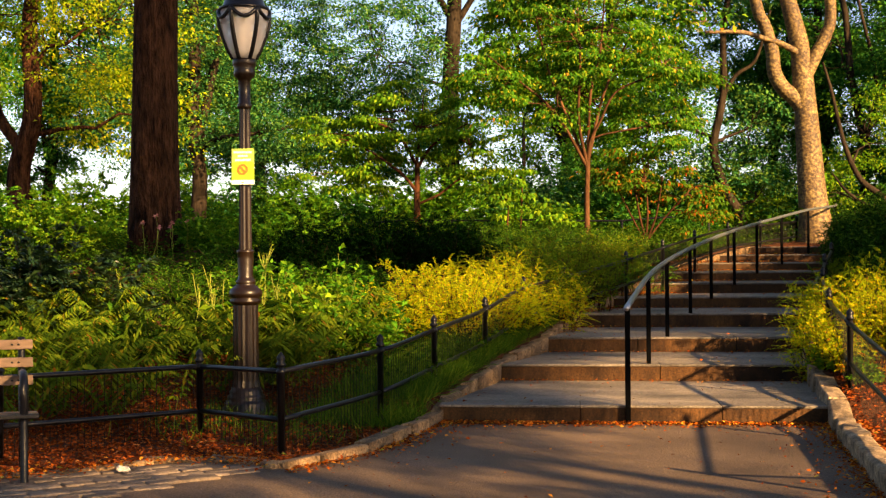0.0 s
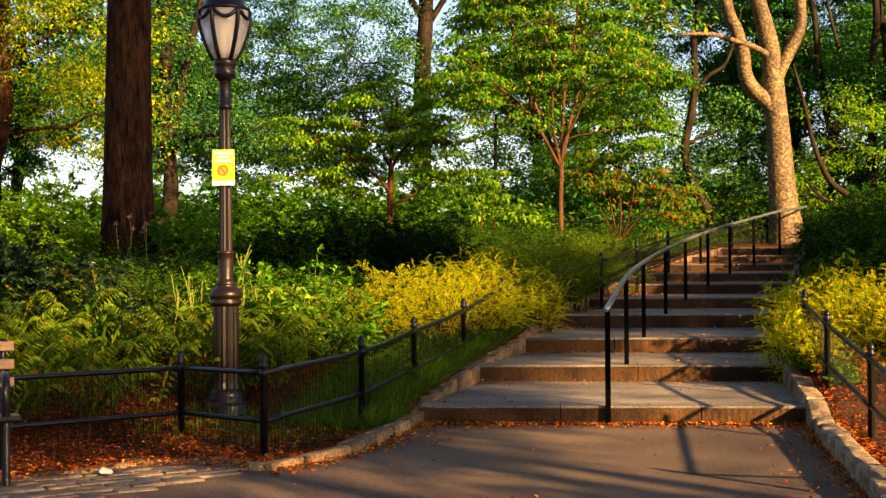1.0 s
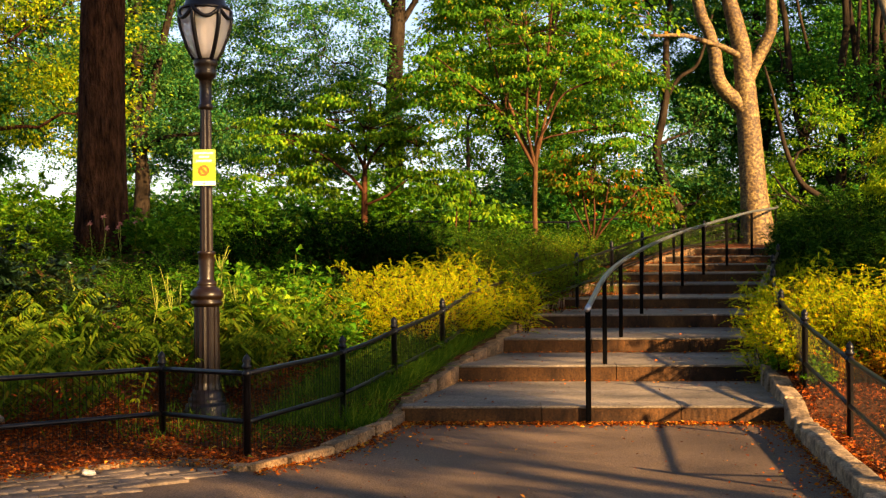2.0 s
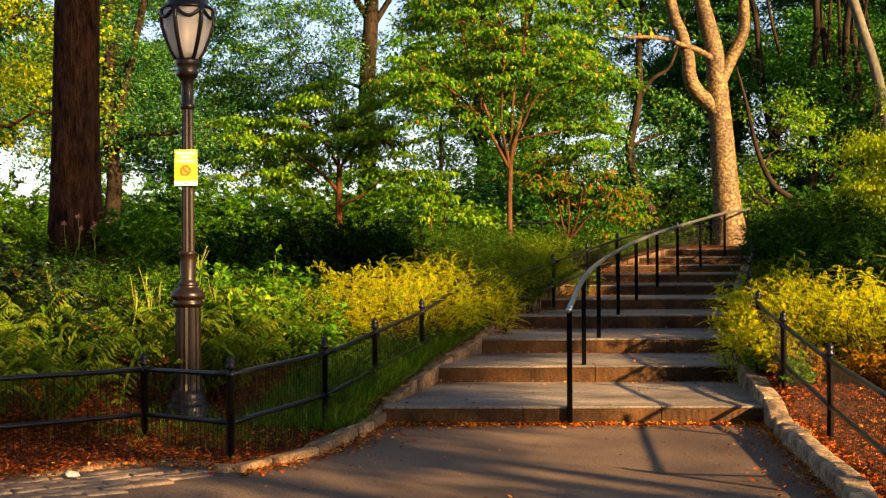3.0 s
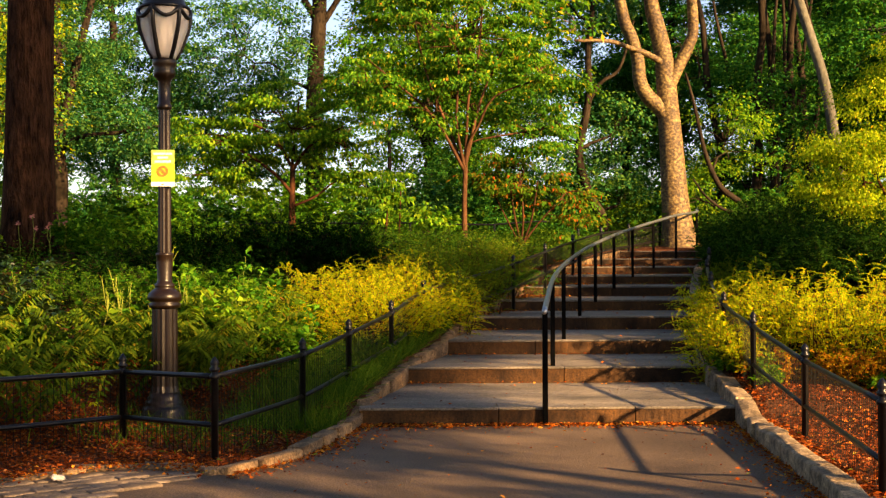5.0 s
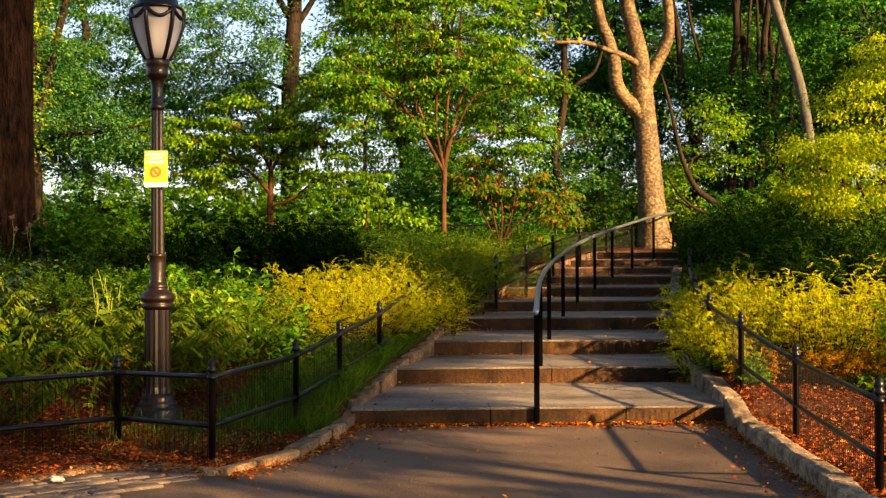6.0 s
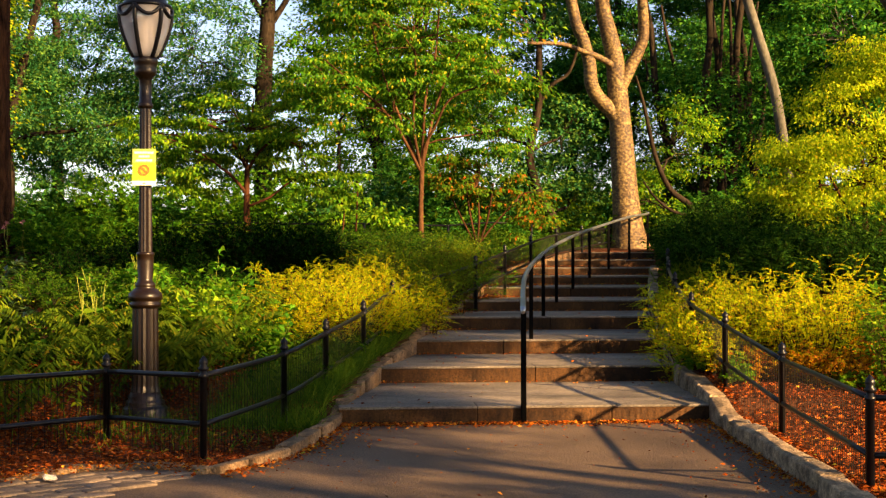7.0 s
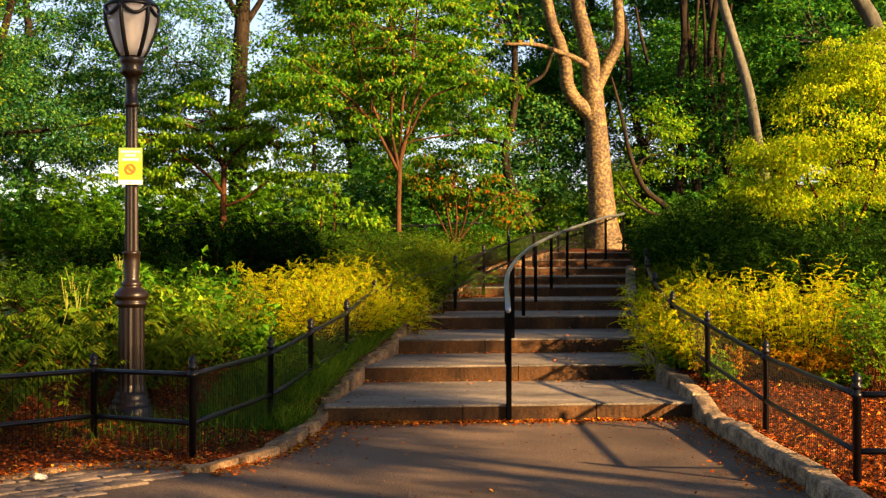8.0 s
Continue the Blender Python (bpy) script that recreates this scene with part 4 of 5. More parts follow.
def shrub(name, label, centre, radii, stems, per, leaf_len, leaf_w, mat, bark, droop=0.1, arch=0.5, group="", kind="", sub=8, spread=0.28, low=0.25):
    """A bush of arching twigs, each with side sprays that carry leaves."""
    base = np.array([centre[0], centre[1], gz(centre[0], centre[1])])
    t = thing(name, label, "shrub", tuple(base), group, kind)
    d = unit(RNG.normal(size=(stems, 3)))
    d[:, 2] = np.abs(d[:, 2])
    end = np.asarray(centre) + d * np.asarray(radii) * RNG.uniform(0.5, 1.2, (stems, 1))
    root = np.stack([centre[0] + (end[:, 0] - centre[0]) * 0.45, centre[1] + (end[:, 1] - centre[1]) * 0.45, np.zeros(stems)], 1)
    root[:, 2] = ground_z(root[:, 0], root[:, 1])
    qs, tw = [], []
    nl = max(6, per // sub)
    for a, b in zip(root, end):
        p = wander(a, b, 7, 0.08, 0.0)
        ln = np.linalg.norm(b - a)
        p[:, 2] += arch * 0.25 * ln * np.sin(np.pi * np.linspace(0, 1, 7)) * RNG.uniform(0.2, 1)
        tw.append((p, np.linspace(0.006, 0.002, 7)))
        for j in range(sub):
            u = min(0.999, (low + (1 - low) * (j + RNG.random()) / sub)) * 6
            o = p[int(u)] + (p[int(u) + 1] - p[int(u)]) * (u - int(u))
            ax = unit((b - a) / ln * 0.55 + RNG.normal(size=3) * np.array([1, 1, 0.45]) * 0.7)
            sl = spread * ln * RNG.uniform(0.5, 1.25)
            if j == sub - 1:
                o, ax, sl = p[6], unit(p[6] - p[5] + RNG.normal(size=3) * 0.2), sl * 0.55
            f = (np.arange(nl) + RNG.random(nl)) / nl
            q = o + ax * sl * f[:, None]
            q[:, 2] -= 0.3 * sl * f ** 2
            lat = unit(np.cross(ax, np.array([0.1, 0.05, 1.0]) + RNG.normal(size=3) * 0.3))
            sg = np.where(np.arange(nl) % 2, 1.0, -1.0)[:, None]
            out = ax * 0.75 + lat * sg + RNG.normal(size=(nl, 3)) * 0.3
            L = leaf_len * RNG.uniform(0.65, 1.25, nl) * (1.1 - 0.5 * f)
            qs.append(blades(q, out, L, L * leaf_w / leaf_len, np.array([0, 0, 1.0]), droop))
    tubes("stemwork", tw, bark, t, 3)["kind"] = "stuff"
    quads("leaves", np.concatenate(qs), mat, t)
    return t


# left slope
GOLDSH = "golden sunlit shrub with fine leaves"
for k, (x, y, z, rx, ry, rz, n) in enumerate(((-1.95, 11.7, 0.62, 0.6, 0.5, 0.36, 70), (-1.45, 12.1, 0.72, 0.7, 0.6, 0.40, 100), (-0.85, 12.6, 0.80, 0.7, 0.7, 0.42, 110), (-0.40, 13.5, 0.86, 0.65, 0.7, 0.45, 110), (-1.3, 13.2, 0.98, 0.8, 0.6, 0.36, 90), (-0.6, 14.6, 1.12, 0.8, 0.7, 0.36, 90))):
    shrub("shrub", GOLDSH, (x, y, z), (rx, ry, rz), n, 300, 0.024, 0.009, L_GOLD, M_BARK_RED, 0.1, 0.9, group="golden shrubs on slope", spread=0.36, low=0.1)
for k, (x, y, z, rx, ry, rz, n) in enumerate(((-0.34, 13.1, 0.70, 0.40, 0.6, 0.36, 64), (0.22, 14.7, 0.84, 0.36, 0.7, 0.36, 64), (0.05, 14.7, 0.98, 0.6, 0.8, 0.45, 100), (0.52, 16.2, 1.15, 0.55, 0.9, 0.45, 110), (0.92, 17.7, 1.3, 0.55, 0.9, 0.42, 90), (-0.2, 16.0, 1.25, 0.8, 0.8, 0.38, 80))):
    shrub("shrub", "arching green gold shrub overhanging fence and steps", (x, y, z), (rx, ry, rz), n, 230, 0.028, 0.012, L_GOLD if k < 2 else L_FERN, M_BARK_RED, 0.1, 0.9, group="arching shrubs by steps", spread=0.4)
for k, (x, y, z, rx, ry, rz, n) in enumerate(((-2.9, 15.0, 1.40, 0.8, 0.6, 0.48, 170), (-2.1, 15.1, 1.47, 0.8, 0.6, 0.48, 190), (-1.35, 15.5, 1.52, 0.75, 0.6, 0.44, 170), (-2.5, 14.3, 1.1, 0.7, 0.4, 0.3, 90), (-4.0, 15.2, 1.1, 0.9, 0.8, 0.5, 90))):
    shrub("yew_bush", "dark green spreading evergreen bush on slope, colour deepened for shade", (x, y, z), (rx, ry, rz), n, 170, 0.06, 0.015, L_YEW, M_BARK, 0.2, group="evergreen bushes", spread=0.35)
for k, (x, y) in enumerate(((-2.6, 18.3), (-1.3, 18.6), (0.0, 18.9), (0.9, 18.2), (0.7, 20.2), (-0.6, 20.5), (-2.0, 20.6), (-3.4, 19.9), (1.7, 21.3), (0.2, 16.6), (-4.0, 13.4), (-3.0, 13.9))):
    shrub("shrub", "low feathery green bush on slope", (x, y, gz(x, y) + 0.16), (0.95, 0.8, 0.28), 74, 150, 0.048, 0.012, L_LOW if k % 3 else L_GREEN, M_BARK, 0.15, group="low bushes on slope", spread=0.35)
shrub("rhododendron", "dark glossy leaved shrub behind fence", (-5.0, 11.4, 0.75), (1.2, 0.9, 0.8), 150, 150, 0.10, 0.035, L_RHODO, M_BARK, 0.2)
shrub("rhododendron", "dark glossy leaved shrub behind fence", (-6.6, 12.4, 0.9), (1.1, 0.9, 0.8), 100, 130, 0.10, 0.035, L_RHODO, M_BARK, 0.2)
for k, (x, y, z, rx, ry, rz, n) in enumerate(((-7.3, 17.3, 1.7, 1.0, 0.9, 0.6, 80), (-5.0, 18.2, 1.7, 0.8, 0.7, 0.5, 60), (-8.8, 18.0, 1.8, 1.0, 0.9, 0.7, 80), (-4.2, 19.0, 1.75, 0.9, 0.8, 0.5, 60))):
    shrub("shrub", "leafy green shrub beside big tree", (x, y, z), (rx, ry, rz), n, 130, 0.085, 0.045, L_LIME if k == 0 else L_GREEN, M_BARK, group="shrubs by big tree")
# right slope
for k, (x, y, z, rx, ry, rz, n) in enumerate(((2.88, 10.95, 0.50, 0.42, 0.6, 0.42, 90), (3.15, 12.1, 0.68, 0.5, 0.7, 0.46, 90), (3.75, 10.8, 0.74, 0.6, 0.6, 0.52, 90), (3.4, 11.5, 0.72, 0.5, 0.6, 0.50, 90), (4.3, 11.6, 0.86, 0.7, 0.7, 0.55, 90), (3.6, 13.2, 0.90, 0.5, 0.7, 0.45, 80))):
    shrub("shrub", "golden sunlit shrub behind low fence", (x, y, z), (rx, ry, rz), n, 210, 0.027, 0.0115, L_GOLD, M_BARK_RED, 0.1, 0.8, group="golden shrubs by kerb", low=0.1)
for k, (x, y, z, rx, ry, rz, n) in enumerate(((3.05, 10.5, 0.36, 0.35, 0.4, 0.18, 50), (3.7, 10.2, 0.40, 0.5, 0.35, 0.2, 60), (4.3, 10.6, 0.45, 0.5, 0.4, 0.22, 50))):
    shrub("shrub", "low orange tinged shrub behind fence", (x, y, z), (rx, ry, rz), n, 170, 0.027, 0.0115, L_EMBER, M_BARK_RED, 0.1, 0.8, group="orange shrubs by kerb", low=0.05)
for k, (x, y, z, rx, ry, rz, n) in enumerate(((2.74, 11.0, 0.36, 0.18, 0.4, 0.22, 34), (2.84, 10.2, 0.32, 0.16, 0.3, 0.2, 20), (3.9, 9.9, 0.30, 0.3, 0.25, 0.16, 12))):
    shrub("shrub", "low leafy green sprouts under golden shrub", (x, y, z), (rx, ry, rz), n, 60, 0.055, 0.03, L_LIME, M_BARK_RED, group="green sprouts by kerb")
for k, (x, y, z, rx, ry, rz, n) in enumerate(((4.35, 9.9, 0.7, 0.6, 0.5, 0.55, 60), (5.0, 10.6, 0.8, 0.7, 0.6, 0.6, 60))):
    shrub("shrub", "open green shrub with reddish stems", (x, y, z), (rx, ry, rz), n, 45, 0.06, 0.03, L_LIME, M_BARK_WARM, group="green shrubs by kerb")
for k, (x, y, z, rx, ry, rz, n) in enumerate(((4.5, 14.4, 1.25, 0.75, 0.8, 0.55, 100), (5.5, 13.9, 1.2, 0.9, 0.8, 0.6, 100), (6.7, 14.0, 1.3, 0.9, 0.8, 0.6, 80), (4.9, 16.0, 1.5, 0.9, 0.9, 0.6, 90), (6.2, 15.2, 1.5, 1.0, 0.8, 0.5, 80), (5.6, 18.0, 1.75, 0.9, 0.9, 0.7, 70), (5.0, 18.9, 1.5, 0.65, 0.8, 0.75, 80), (5.5, 20.8, 1.7, 0.7, 0.9, 0.75, 80), (6.2, 22.8, 1.8, 0.8, 0.9, 0.75, 70), (7.2, 25.0, 1.95, 0.9, 0.9, 0.7, 60))):
    shrub("juniper", "dark feathery spreading juniper bush", (x, y, z), (rx, ry, rz), n, 140, 0.09, 0.022, L_JUNIPER, M_BARK, 0.15, group="junipers on slope", spread=0.35)

for x, y, z, rx, ry, rz, n in ((2.74, 11.5, 0.50, 0.30, 0.55, 0.32, 60), (2.93, 12.7, 0.66, 0.34, 0.6, 0.34, 70), (3.18, 13.9, 0.80, 0.36, 0.6, 0.34, 60)):
    shrub("shrub", "golden green sprays overhanging kerb and steps", (x, y, z), (rx, ry, rz), n, 200, 0.026, 0.011, L_GOLD, M_BARK_RED, 0.1, 0.9, group="golden shrubs by kerb", spread=0.42, low=0.1)
for x, y, z, rx, ry, rz, n in ((3.62, 14.4, 0.82, 0.5, 0.7, 0.34, 70), (3.95, 16.0, 1.05, 0.5, 0.8, 0.36, 70)):
    shrub("shrub", "arching green gold shrub overhanging steps", (x, y, z), (rx, ry, rz), n, 200, 0.03, 0.012, L_FERN, M_BARK_RED, 0.1, 0.9, group="arching shrubs by steps", spread=0.4)
for x, y, z, rx, ry, rz, n in ((4.42, 17.6, 1.32, 0.5, 0.8, 0.45, 90), (4.85, 19.6, 1.6, 0.5, 0.9, 0.45, 90), (5.35, 21.9, 1.75, 0.55, 0.9, 0.45, 80), (5.9, 24.0, 1.85, 0.55, 0.9, 0.45, 70)):
    shrub("juniper", "dark feathery spreading juniper overhanging kerb", (x, y, z), (rx, ry, rz), n, 170, 0.07, 0.018, L_JUNIPER, M_BARK, 0.15, group="junipers on slope", spread=0.35)

# understorey at the hilltop
for k in range(12):
    x, y = -16 + 3.0 * k + RNG.uniform(-0.6, 0.6), 33.5 + RNG.uniform(-1.5, 2.5)
    if 5 < x < 10.5:
        y += 5
    shrub("shrub", "shaded woodland shrub at hilltop", (x, y, gz(x, y) + 0.7), (1.9, 1.2, 1.3), 64, 220, 0.13, 0.068, (L_DEEP, L_GREEN, L_BLUE)[k % 3], M_BARK, group="woodland shrubs", spread=0.4)

for k, (x, y, h) in enumerate(((3.2, 33.0, 1.0), (5.2, 34, 1.1), (7.0, 33.5, 1.0), (8.8, 30.5, 1.0), (10.5, 31, 1.1), (9.6, 26.5, 0.9), (11.8, 25, 0.9), (7.8, 22.5, 0.8), (2.2, 29, 0.5), (-0.5, 30, 0.6), (6.4, 36.5, 1.5), (8.2, 37, 1.6), (9.8, 37.5, 1.6), (4.4, 37, 1.5))):
    shrub("shrub", "green woodland shrub behind plane tree", (x, y, gz(x, y) + h * 0.6), (1.3, 1.0, h), 58, 184, 0.108, 0.055, L_DEEP if k in (3, 4, 5, 10, 11, 12) else (L_GREEN, L_LIME, L_DEEP)[k % 3], M_BARK, group="woodland shrubs", spread=0.4)

for k, (x, y, h) in enumerate(((0.3, 35.5, 1.7), (2.0, 36.2, 1.7), (-1.7, 36, 1.5), (-4.3, 36.2, 1.2), (1.2, 37.5, 2.0), (-11.2, 35.0, 1.5), (-9.3, 35.6, 1.25), (-7.3, 35.2, 1.35))):
    shrub("shrub", "tall shaded woodland shrub beyond hilltop", (x, y, gz(x, y) + h * 0.6), (1.3, 1.0, h), 64, 190, 0.115, 0.057, (L_DEEP, L_GREEN)[k % 2], M_BARK, group="tall woodland shrubs", spread=0.4)

far_lamp = thing("street_lamp", "slim dark lamp pole among far trees", "lamp", (-1.05, 36.7, gz(-1.05, 36.7)))
zf = gz(-1.05, 36.7)
lathe("pole", [(0.09, -0.1), (0.07, 0.4), (0.05, 3.2), (0.045, 3.6)], M_BARK, far_lamp, (-1.05, 36.7, zf), 10)
tubes("arm", [(smooth_path([(-1.05, 36.7, zf + 3.55), (-1.02, 36.7, zf + 3.85), (-0.82, 36.65, zf + 4.05)], 5), [0.04] * 11)], M_BARK, far_lamp, 8)
fence_far = thing("fence", "thin dark pipe rail along hilltop", "fence", (-2, 26.2, gz(-2, 26.2)))
tubes("rail", [([(x, 26.2, gz(x, 26.2) + 0.45) for x in np.linspace(-4, 3.2, 9)], [0.02] * 9)], M_IRON, fence_far, 6)
for x in (-4, -2.2, -0.4, 1.4, 3.2):
    tubes("post", [([(x, 26.2, gz(x, 26.2) - 0.1), (x, 26.2, gz(x, 26.2) + 0.47)], [0.025, 0.025])], M_IRON, fence_far, 6)

# ---- ground cover, ferns, grass, fallen leaves ----


def scatter(name, label, n, x0, x1, y0, y1, keep, length, width, mat, lift, tall, flatness, category, gap=0.0):
    x, y = RNG.uniform(x0, x1, n), RNG.uniform(y0, y1, n)
    ok = keep(x, y)
    x, y = x[ok], y[ok]
    z = ground_z(x, y) + lift + RNG.random(len(x)) ** 1.5 * tall
    way = RNG.normal(size=(len(x), 3))
    way[:, 2] = way[:, 2] * flatness
    L = length * RNG.uniform(0.6, 1.4, len(x))
    q = blades(np.stack([x, y, z], 1), way, L, L * width / length, np.array([0, 0, 1.0]), 0.1)
    ob = quads(name, q, mat)
    return tagged(ob, label, category, kind="stuff")


def left_bed(x, y):
    return x < np.interp(y, LEFT_Y, LEFT_X) - 0.08


def right_bed(x, y):
    return x > np.interp(y, RIGHT_Y, RIGHT_X) + 0.08


scatter("ground_cover", "low leafy green ground cover on slope", 120000, -9, 5, 9.6, 27, lambda x, y: left_bed(x, y) & (y > 9.8 - 0.3 * (x + 1)) & ~((x < -3.7) & (y < 13)) & ~((x > -3.4) & (x < -0.9) & (y > 14.2) & (y < 16.2)), 0.06, 0.022, L_LOW, 0.0, 0.32, 0.4, "ground cover")
scatter("ground_cover", "low green ground cover on slope", 35000, 3, 12, 10.5, 30, lambda x, y: right_bed(x, y) & (x > 3.2), 0.07, 0.035, L_LOW, 0.0, 0.25, 0.4, "ground cover")
scatter("ground_cover", "rank low growth under woodland", 60000, -20, 20, 27.5, 46, lambda x, y: left_bed(x, y) | right_bed(x, y), 0.13, 0.06, L_LOW, 0.0, 0.75, 0.5, "ground cover")
scatter("leaf_litter", "brown mulch and dry leaves behind fence", 40000, -6.5, -0.7, 6.8, 11, lambda x, y: left_bed(x, y), 0.034, 0.015, L_MULCH, 0.0, 0.02, 0.2, "mulch")
scatter("leaf_litter", "reddish mulch and dry leaves under fence", 62000, 2.2, 7, 5.2, 12, lambda x, y: right_bed(x, y), 0.034, 0.015, L_MULCH, 0.0, 0.02, 0.2, "mulch")
scatter("fallen_leaves", "orange fallen leaves on mulch", 600, -6, -0.7, 6.9, 10, lambda x, y: left_bed(x, y), 0.04, 0.024, L_FALLEN, 0.01, 0.03, 0.25, "leaves")
scatter("fallen_leaves", "orange fallen leaves on mulch", 2800, 2.2, 5.0, 5.2, 12, lambda x, y: right_bed(x, y), 0.038, 0.022, L_FALLEN, 0.01, 0.03, 0.25, "leaves")


def path_leaves():
    rows = []
    for k in range(2600):
        y = RNG.uniform(15.0, 23.4)
        i = int(np.searchsorted(STEP_Y, y)) - 1
        off = abs(RNG.normal()) * 0.22 - 0.16
        rows.append((np.interp(y, STEP_Y, STEP_L) + off, y, STEP_Z[i] + (0.012 if off > 0 else 0.09) + RNG.random() * 0.03))
    for k in range(1700):
        i = int(RNG.choice([4, 5, 6, 7]))
        f = RNG.random()
        y = STEP_Y[i] + (STEP_Y[i + 1] - STEP_Y[i]) * (0.1 + 0.88 * f)
        rows.append((np.interp(y, STEP_Y, STEP_L) + abs(RNG.normal()) * 0.45, y, STEP_Z[i] + 0.012 + RNG.random() * 0.015))
    for k in range(900):
        x = RNG.uniform(-3.6, -1.6)
        rows.append((x, np.interp(x, BED_X, BED_Y) - 0.12 + RNG.normal() * 0.13, 0.03 + RNG.random() * 0.03))
    for k in range(8200):
        u = RNG.random()
        if u < 0.26:
            x, y, z = RNG.uniform(-0.8, 2.5), 9.55 - abs(RNG.normal()) ** 1.5 * 0.10, 0.008
        elif u < 0.38:
            y = RNG.uniform(6.0, 9.5)
            x, z = np.interp(y, RIGHT_Y, RIGHT_X) - 0.09 - abs(RNG.normal()) ** 2 * 0.07, 0.008
        elif u < 0.48:
            y = RNG.uniform(6.9, 9.5)
            x, z = np.interp(y, LEFT_Y, LEFT_X) + 0.08 + abs(RNG.normal()) ** 2 * 0.07, 0.008
        elif u < 0.50:
            x, y, z = RNG.uniform(-2.5, 2.2), RNG.uniform(5.5, 9.4), 0.008
            if x < np.interp(y, LEFT_Y, LEFT_X) + 0.1 or x > np.interp(y, RIGHT_Y, RIGHT_X) - 0.1:
                continue
        else:
            i = int(RNG.integers(0, 9)) if RNG.random() < 0.6 else int(RNG.integers(5, 9))
            f = 1 - abs(RNG.normal()) * 0.08 if RNG.random() < 0.75 else RNG.random()
            f = min(max(f, 0.02), 0.985)
            y = STEP_Y[i] + (STEP_Y[i + 1] - STEP_Y[i]) * f
            xl, xr = STEP_L[i] + (STEP_L[i + 1] - STEP_L[i]) * f, STEP_R[i] + (STEP_R[i + 1] - STEP_R[i]) * f
            side = RNG.random()
            x = xl + (xr - xl) * (side ** 3 * 0.5 if RNG.random() < 0.4 else (1 - side ** 3 * 0.6 if RNG.random() < 0.6 else side))
            z = STEP_Z[i] + 0.012
        rows.append((x, y, z + RNG.random() * 0.012))
    p = np.array(rows)
    way = RNG.normal(size=(len(p), 3)) * np.array([1, 1, 0.15])
    L = 0.028 * RNG.uniform(0.4, 1.5, len(p))
    ob = quads("fallen_leaves", blades(p, way, L, L * 0.6, np.array([0, 0, 1.0]), -0.1), L_FALLEN)
    tagged(ob, "orange fallen leaves along steps and kerbs", "leaves", kind="stuff")


path_leaves()


def grass(name, label, n, spot, h):
    p = spot(n)
    p = np.column_stack([p, ground_z(p[:, 0], p[:, 1])])
    way = RNG.normal(size=(len(p), 3)) * 0.55 + np.array([0, 0, 1.0])
    L = h * RNG.uniform(0.5, 1.3, len(p))
    ob = quads(name, blades(p, way, L, 0.007, None, 0.35), L_GRASS)
    tagged(ob, label, "grass", kind="stuff")


def grass_left(n):
    y = 8.9 + 5.6 * RNG.random(n)
    return np.column_stack([np.interp(y, LEFT_Y, LEFT_X) - 0.08 - RNG.random(n) ** 1.3 * 0.85, y])


def grass_top(n):
    y = RNG.uniform(17, 27, n)
    return np.column_stack([np.interp(y, LEFT_Y, LEFT_X) - 0.14 - RNG.random(n) * 1.6, y])


def grass_lamp(n):
    return np.column_stack([RNG.normal(-2.1, 0.45, n), RNG.normal(8.6, 0.35, n)])


grass("grass", "tall green grass along kerb under fence", 15000, grass_left, 0.2)
grass("grass", "green grass on bank beside steps", 9000, grass_top, 0.22)
grass("grass", "grass tufts round lamp base", 600, grass_lamp, 0.16)


def fern_mesh(seed):
    r = np.random.default_rng(seed)
    qs = []
    for k in range(9):
        a = 2 * math.pi * k / 9 + r.uniform(-0.25, 0.25)
        ln, rise = r.uniform(0.34, 0.55), r.uniform(0.55, 0.95)
        out = np.array([math.cos(a), math.sin(a), 0])
        side = np.array([-math.sin(a), math.cos(a), 0])
        for j in range(17):
            u = 0.12 + 0.88 * j / 17
            p = out * ln * u + np.array([0, 0, rise * (1.9 * u - 1.25 * u * u)])
            w = 0.11 * math.sin(math.pi * (0.12 + 0.86 * u)) + 0.012
            for s in (-1, 1):
                d = side * s * 0.85 + out * 0.3 + np.array([0, 0, -0.55 + r.normal() * 0.1])
                d = d / np.linalg.norm(d)
                nrm = np.array([0, 0, 1.0])
                t = np.cross(nrm, d)
                qs.append([p, p + d * w * 0.4 + t * 0.016, p + d * w, p + d * w * 0.4 - t * 0.016])
    return np.array(qs)


ferns = []
for k in range(3):
    f = thing("fern", "feathery green fern behind low fence", "fern", (0, 0, 0), "ferns behind fence")
    quads("fronds", fern_mesh(k), L_FROND, f)
    ferns.append(f)
FERN_AREA = []
while len(FERN_AREA) < 66:
    x, y = RNG.uniform(-5.4, -1.2), RNG.uniform(8.0, 11.6)
    if y < (8.85 if x > -2.75 else 8.85 + (x + 2.45) * 0.9) + max(0, (x + 2.1)) * 1.2 or math.hypot(x + 2.29, y - 9.1) < 0.35 or x > -1.75 + (y - 10) * 0.1:
        continue
    FERN_AREA.append((x, y))
for k, (x, y) in enumerate(FERN_AREA):
    m = pose(x, y, gz(x, y) + 0.02, RNG.normal() * 6, RNG.normal() * 6, RNG.uniform(0, 360))
    if k < 3:
        ferns[k].matrix_basis = m @ Matrix.Scale(1.0, 4)
    else:
        copy_thing(ferns[k % 3], m)

